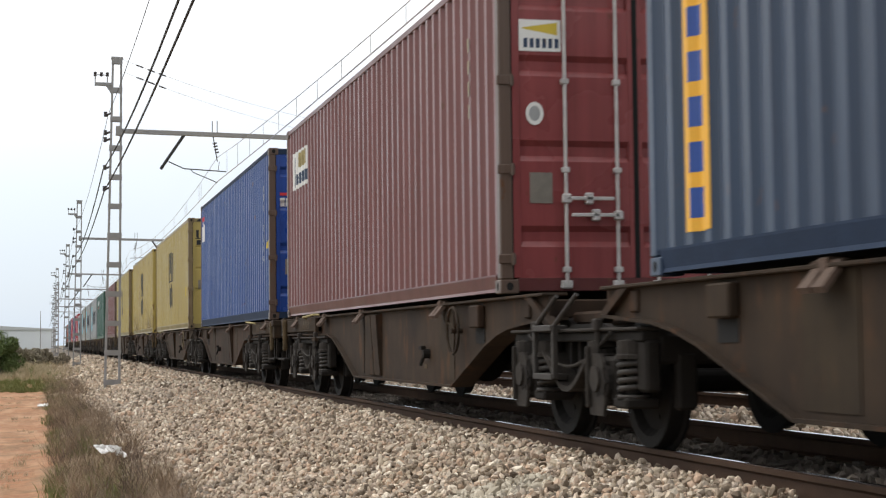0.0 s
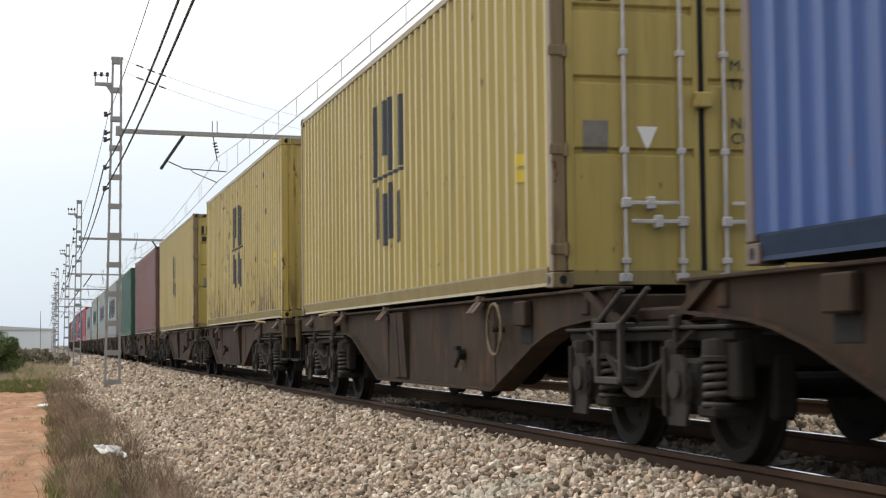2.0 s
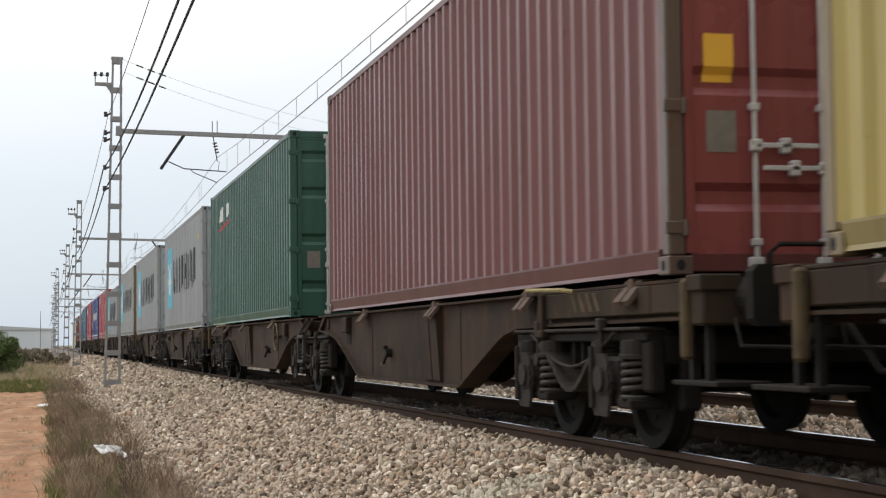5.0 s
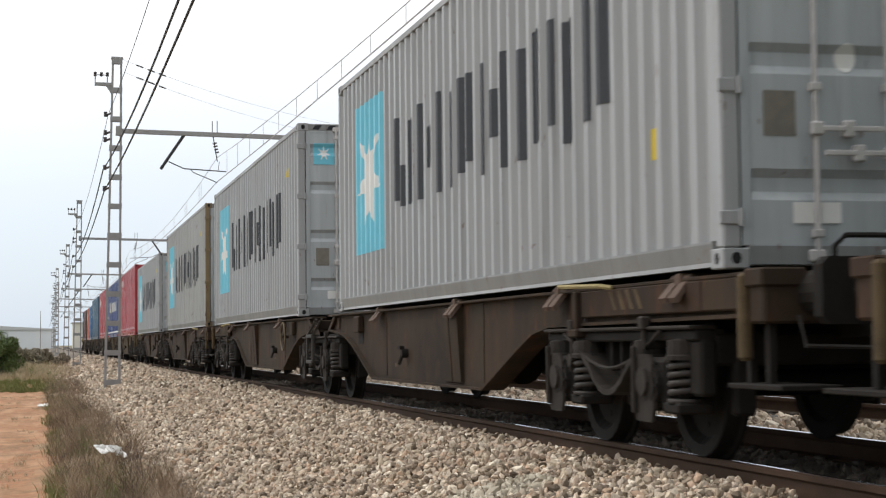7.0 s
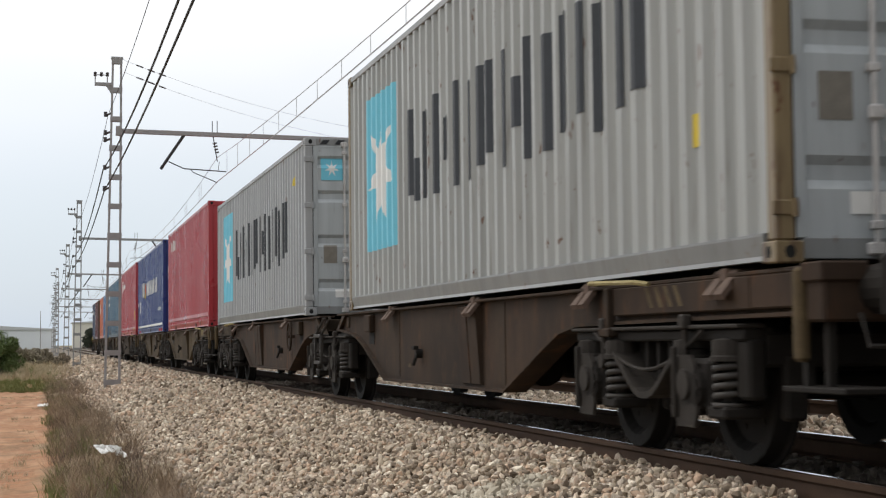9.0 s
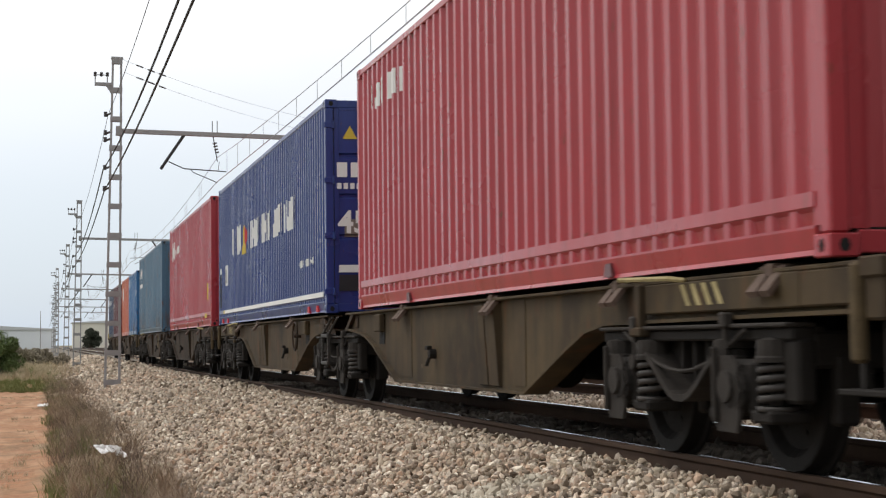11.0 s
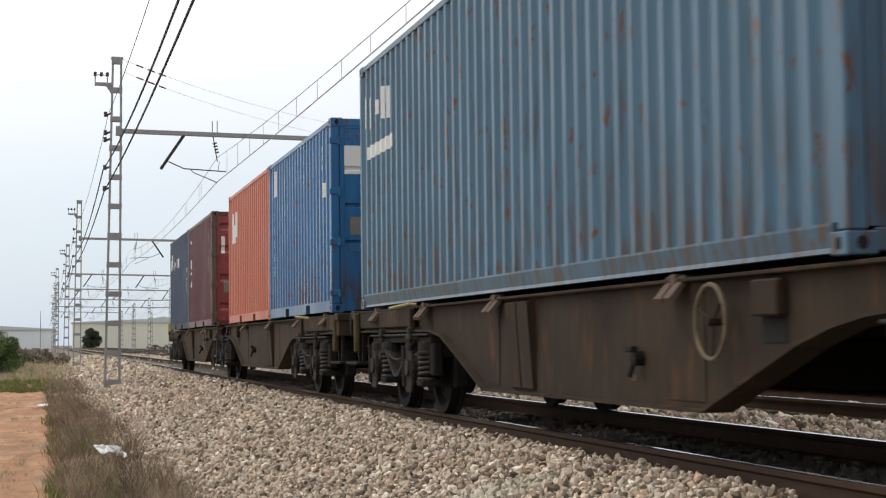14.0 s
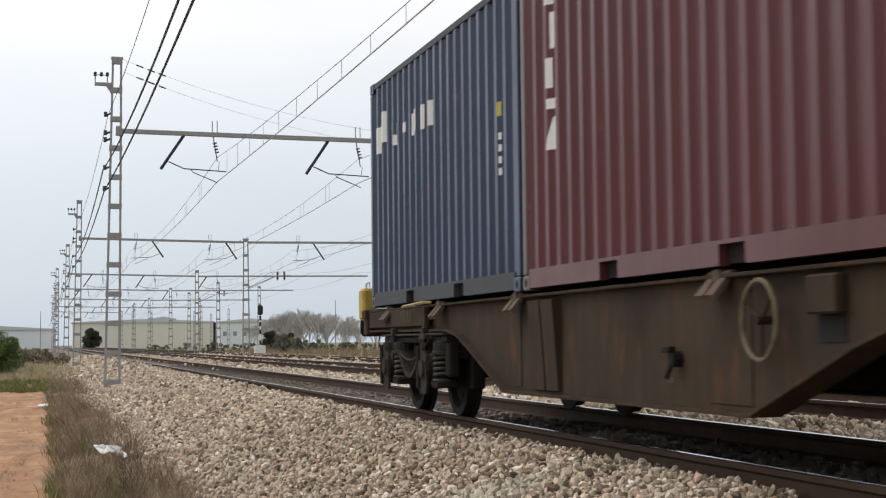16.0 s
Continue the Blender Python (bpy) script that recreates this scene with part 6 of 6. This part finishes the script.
        mark_end(b, h, False, [[(-0.42 + 0.07 * math.cos(a), 1.22 + 0.085 * math.sin(a)) for a in [k * math.pi / 6 for k in range(12)]]], WHITE, "round_sticker")
        load(b, slot)
    # red, royal-blue, red boxes with deep bottom rails
    b = build_container("bright red corrugated container with a deep bottom rail", FORTY, HC, P["red"], P["red"], P["red"], "front")
    deep_rail(b, FORTY, P["red"], P["maroon"], (3.2, 9.4))
    mark_side(b, FORTY, bar_word(11.4, 9.6, 2.3, 2.6, "hnu"), WHITE, "shipping_mark")
    load(b, 12)
    b = build_container("long royal-blue container with white stripe and plain bar word", FORTYFIVE, HC, P["royal"], P["royal"], P["royal"], "door", smooth=True)
    deep_rail(b, FORTYFIVE, P["royal"], REDMARK, (12.9, 12.0, 0.75, 1.5), 0.30)
    sh = (FORTYFIVE - FORTY) / 2
    mark_side(b, FORTYFIVE, bar_word(11.2, 9.65, 1.34, 1.90, "hbe"), WHITE, "shipping_mark", "white word of plain bars")
    mark_side(b, FORTYFIVE, [[(9.6, 1.3), (9.0, 1.3), (9.3, 1.85)]], LEMON, "mark_flag", "yellow and red flag shape")
    mark_side(b, FORTYFIVE, [[(9.0, 1.3), (8.8, 1.7), (9.3, 1.85)]], REDMARK, "mark_flag")
    mark_side(b, FORTYFIVE, bar_word(8.62, 2.7, 1.35, 1.85, "lebrnhelreb"), WHITE, "shipping_word", "white word of plain bars")
    mark_side(b, FORTYFIVE, bar_word(2.46, 1.04, 0.71, 0.82, "ununehlr"), WHITE, "small_word")
    mark_side(b, FORTYFIVE, [rect(0.2, 12.5, 0.228, 0.292)], WHITE, "stripe", "thin white stripe", True)
    mark_side(b, FORTYFIVE, [rect(12.5, 12.72, 0.226, 0.296)], LEMON, "stripe_end", "", True)
    mark_side(b, FORTYFIVE, [rect(12.15, 12.45, 0.8, 1.22)], WHITE, "data_panel")
    mark_side(b, FORTYFIVE, [rect(12.22, 12.38, 0.86, 1.14)], PLATE, "data_panel_core")
    # black laid flat on the wall for the shade inside a recess
    mark_side(b, FORTYFIVE, [rect(13.32, 13.46, 0.36, 1.05)], BLACK, "recess_strip", "flat black strip for the shade of a recess")
    mark_side(b, FORTYFIVE, [rect(13.30, 13.48, 1.08, 1.20)], WHITE, "end_marking")
    mark_end(b, HC, True, [[(-0.98, 2.36), (-0.78, 2.36), (-0.88, 2.54)]], LEMON, "warning_triangle", "yellow warning triangle")
    mark_end(b, HC, True, [rect(-1.06 + 0.19 * i, -0.92 + 0.19 * i, 1.84, 2.04) for i in range(3)] + [rect(-1.06 + 0.09 * i, -1.0 + 0.09 * i, 1.68, 1.76) for i in range(6)], WHITE, "door_mark")
    mark_end(b, HC, True, move(text_polys("45", 0.42, 0.01), -1.05, 1.09), WHITE, "number", "white number 45", True)
    mark_end(b, HC, True, [rect(-1.04, -0.68, 0.55, 0.65)], WHITE, "data_panel")
    mark_end(b, HC, True, [rect(-1.04, -0.68, 0.30, 0.52)], BLACK, "black_panel")
    load(b, 13, -sh - 0.4)
    b = build_container("bright red corrugated container with a pale mark and yellow arrow", FORTY, 2.95, P["red"], P["red"], P["red"], "front")
    deep_rail(b, FORTY, P["red"], P["maroon"], (3.2, 9.4))
    mark_side(b, FORTY, [rect(11.05, 11.25, 2.0, 2.55), rect(10.78, 10.98, 2.1, 2.4), rect(10.5, 10.7, 2.05, 2.55), rect(9.9, 10.3, 2.15, 2.3), rect(9.0, 9.7, 2.15, 2.35), rect(9.4, 9.5, 2.1, 2.45)], WHITE, "shipping_mark", "white mark of plain bars")
    mark_side(b, FORTY, [rect(0.82, 0.98, 0.62, 1.0)], LEMON, "height_marking")
    mark_side(b, FORTY, [rect(0.95, 1.4, 0.2, 0.30)], LEMON, "sill_marking", "", True)
    mark_front(b, [rect(-0.88, -0.40, 0.90, 0.95), [(-0.99, 0.925), (-0.88, 0.86), (-0.88, 0.99)]], LEMON, "arrow", "yellow arrow")
    load(b, 14)
    # faded teal box
    b = build_container("faded teal corrugated container with rust stains", FORTY, HC, P["teal"], P["teal"], P["teal"], "front")
    mark_side(b, FORTY, bar_word(11.9, 10.5, 2.1, 2.5, "hnu") + [rect(10.4, 11.8, 1.75, 1.9)], WHITE, "shipping_mark", "white mark of plain bars")
    load(b, 15)
    # short boxes
    b = build_container("short azure-blue container with white door panel and rust stains", TWENTY, STD, P["azure"], P["azure"], P["azure"], pockets=True, smooth=True)
    mark_side(b, TWENTY, [rect(5.3, 5.58, 2.0, 2.42)] + [rect(5.45, 5.55, 0.72 + 0.22 * i, 0.86 + 0.22 * i) for i in range(5)], WHITE, "shipping_mark")
    mark_side(b, TWENTY, [rect(0.68, 0.90, 1.95 + 0.13 * i, 2.03 + 0.13 * i) for i in range(3)] + [rect(0.6, 0.72, 1.58, 1.78)], WHITE, "code_marking")
    mark_end(b, STD, True, [rect(-1.05, -0.30, 1.84, 2.22)], WHITE, "sign", "white door panel")
    mark_end(b, STD, True, [rect(-0.82, -0.20, 1.70, 1.77)], WHITE, "web_strip")
    mark_end(b, STD, True, move(text_polys("www.", 0.09), -0.79, 1.715), BLACK, "web_word", "dark letters on white", True)
    load(b, 16)
    b = build_container("short orange-red container with a white mark", TWENTY, STD, P["orange_red"], P["orange_red"], P["orange_red"], "front", pockets=True)
    mark_side(b, TWENTY, [rect(5.27, 5.45, 1.6, 2.2), rect(5.05, 5.21, 1.6, 1.95), rect(4.8, 4.98, 1.7, 2.2)], WHITE, "shipping_mark", "white mark of plain bars")
    load(b, 16, TWENTY + 0.08)
    b = build_container("short maroon container with white mark on its doors", TWENTY, STD, P["maroon"], P["brown_post"], P["rail_red"], door_mat=P["door_red"], pockets=True)
    mark_side(b, TWENTY, [[(5.2, 1.05), (5.42, 1.05), (5.34, 1.30), (5.28, 1.30)], rect(5.22, 5.40, 1.36, 1.44), rect(5.20, 5.27, 1.52, 1.75), rect(5.34, 5.41, 1.52, 1.75), rect(5.27, 5.36, 1.82, 2.1), rect(5.2, 5.42, 2.16, 2.24)], WHITE, "shipping_mark", "white mark of plain bars")
    code_column(b, TWENTY, 0.72, 1.25, 2.2, WHITE, 7, 0.045)
    mark_end(b, STD, False, [rect(-1.00, -0.92, 1.64, 2.02), rect(-0.82, -0.74, 1.64, 1.88), rect(-0.70, -0.63, 1.64, 1.82), rect(-0.54, -0.47, 1.64, 1.88), rect(-0.43, -0.36, 1.64, 1.88)], WHITE, "door_mark", "white mark of plain bars")
    mark_end(b, STD, False, [rect(-0.46, -0.32, 1.24, 1.36)], SKYBLUE, "small_sticker", "small blue sticker")
    load(b, 17)
    b = build_container("short navy-grey container with a white mark", TWENTY, STD, P["navy"], P["navy"], DARK_GREY, "front", pockets=True)
    mark_side(b, TWENTY, [rect(5.45, 5.75, 1.75, 2.05), rect(5.3, 5.45, 1.85, 2.2)] + bar_word(5.0, 3.0, 1.75, 2.0, "ehnl"), WHITE, "shipping_mark", "white mark of plain bars")
    mark_side(b, TWENTY, [rect(0.62, 0.66, 1.5, 1.62)], LEMON, "height_marking")
    mark_side(b, TWENTY, [rect(0.62, 0.65, 1.0 + 0.1 * i, 1.06 + 0.1 * i) for i in range(4)], WHITE, "code_marking")
    load(b, 17, TWENTY + 0.08)


def deep_rail(box, length, mat, shoe, spots, top=0.335):
    """The deep ribbed bottom rail of a swap-type box, with lifting shoes."""
    m = M().prism([(NEAR + 0.002, top), (NEAR + 0.002, top - 0.075), (NEAR + 0.03, top - 0.10), (NEAR + 0.045, 0.15), (NEAR + 0.06, 0.15), (NEAR + 0.06, top)], 0.17, length - 0.17, "y")
    part("deep_rail", m.mesh("deep_rail", mat), box)
    for y in spots:
        part("lifting_shoe", M().prism([(y - 0.08, 0.03), (y - 0.05, 0.12), (y + 0.05, 0.12), (y + 0.08, 0.03)], NEAR - 0.008, NEAR + 0.03).mesh("lifting_shoe", shoe), box)


build_load()
WHEELS = []
for w in range(9):
    MOVING.append((build_wagon(w, WHEELS, w == 8), w * WAGON_STEP, 0.0))


# ---- what moves: the train runs towards the camera and past it, slowing a little ----
def run(t):
    """Metres that the train has come by time t."""
    return 2.509 + 15.742 * t - 0.04368 * t * t + 0.001238 * t ** 3


def motions():
    for ob, place, height in MOVING:
        walk(ob, [(t, pose(TRACK, place - run(t), height)) for t in range(17)])
    for ws, along in WHEELS:
        rows = []
        for f in range(0, 481):
            t = f / 30.0
            turn = Matrix.Translation((0, along, 0.46)) @ Matrix.Rotation((run(t) / 0.46) % (2 * math.pi), 4, "X")
            rows.append((t, turn))
        walk(ws, rows)


motions()
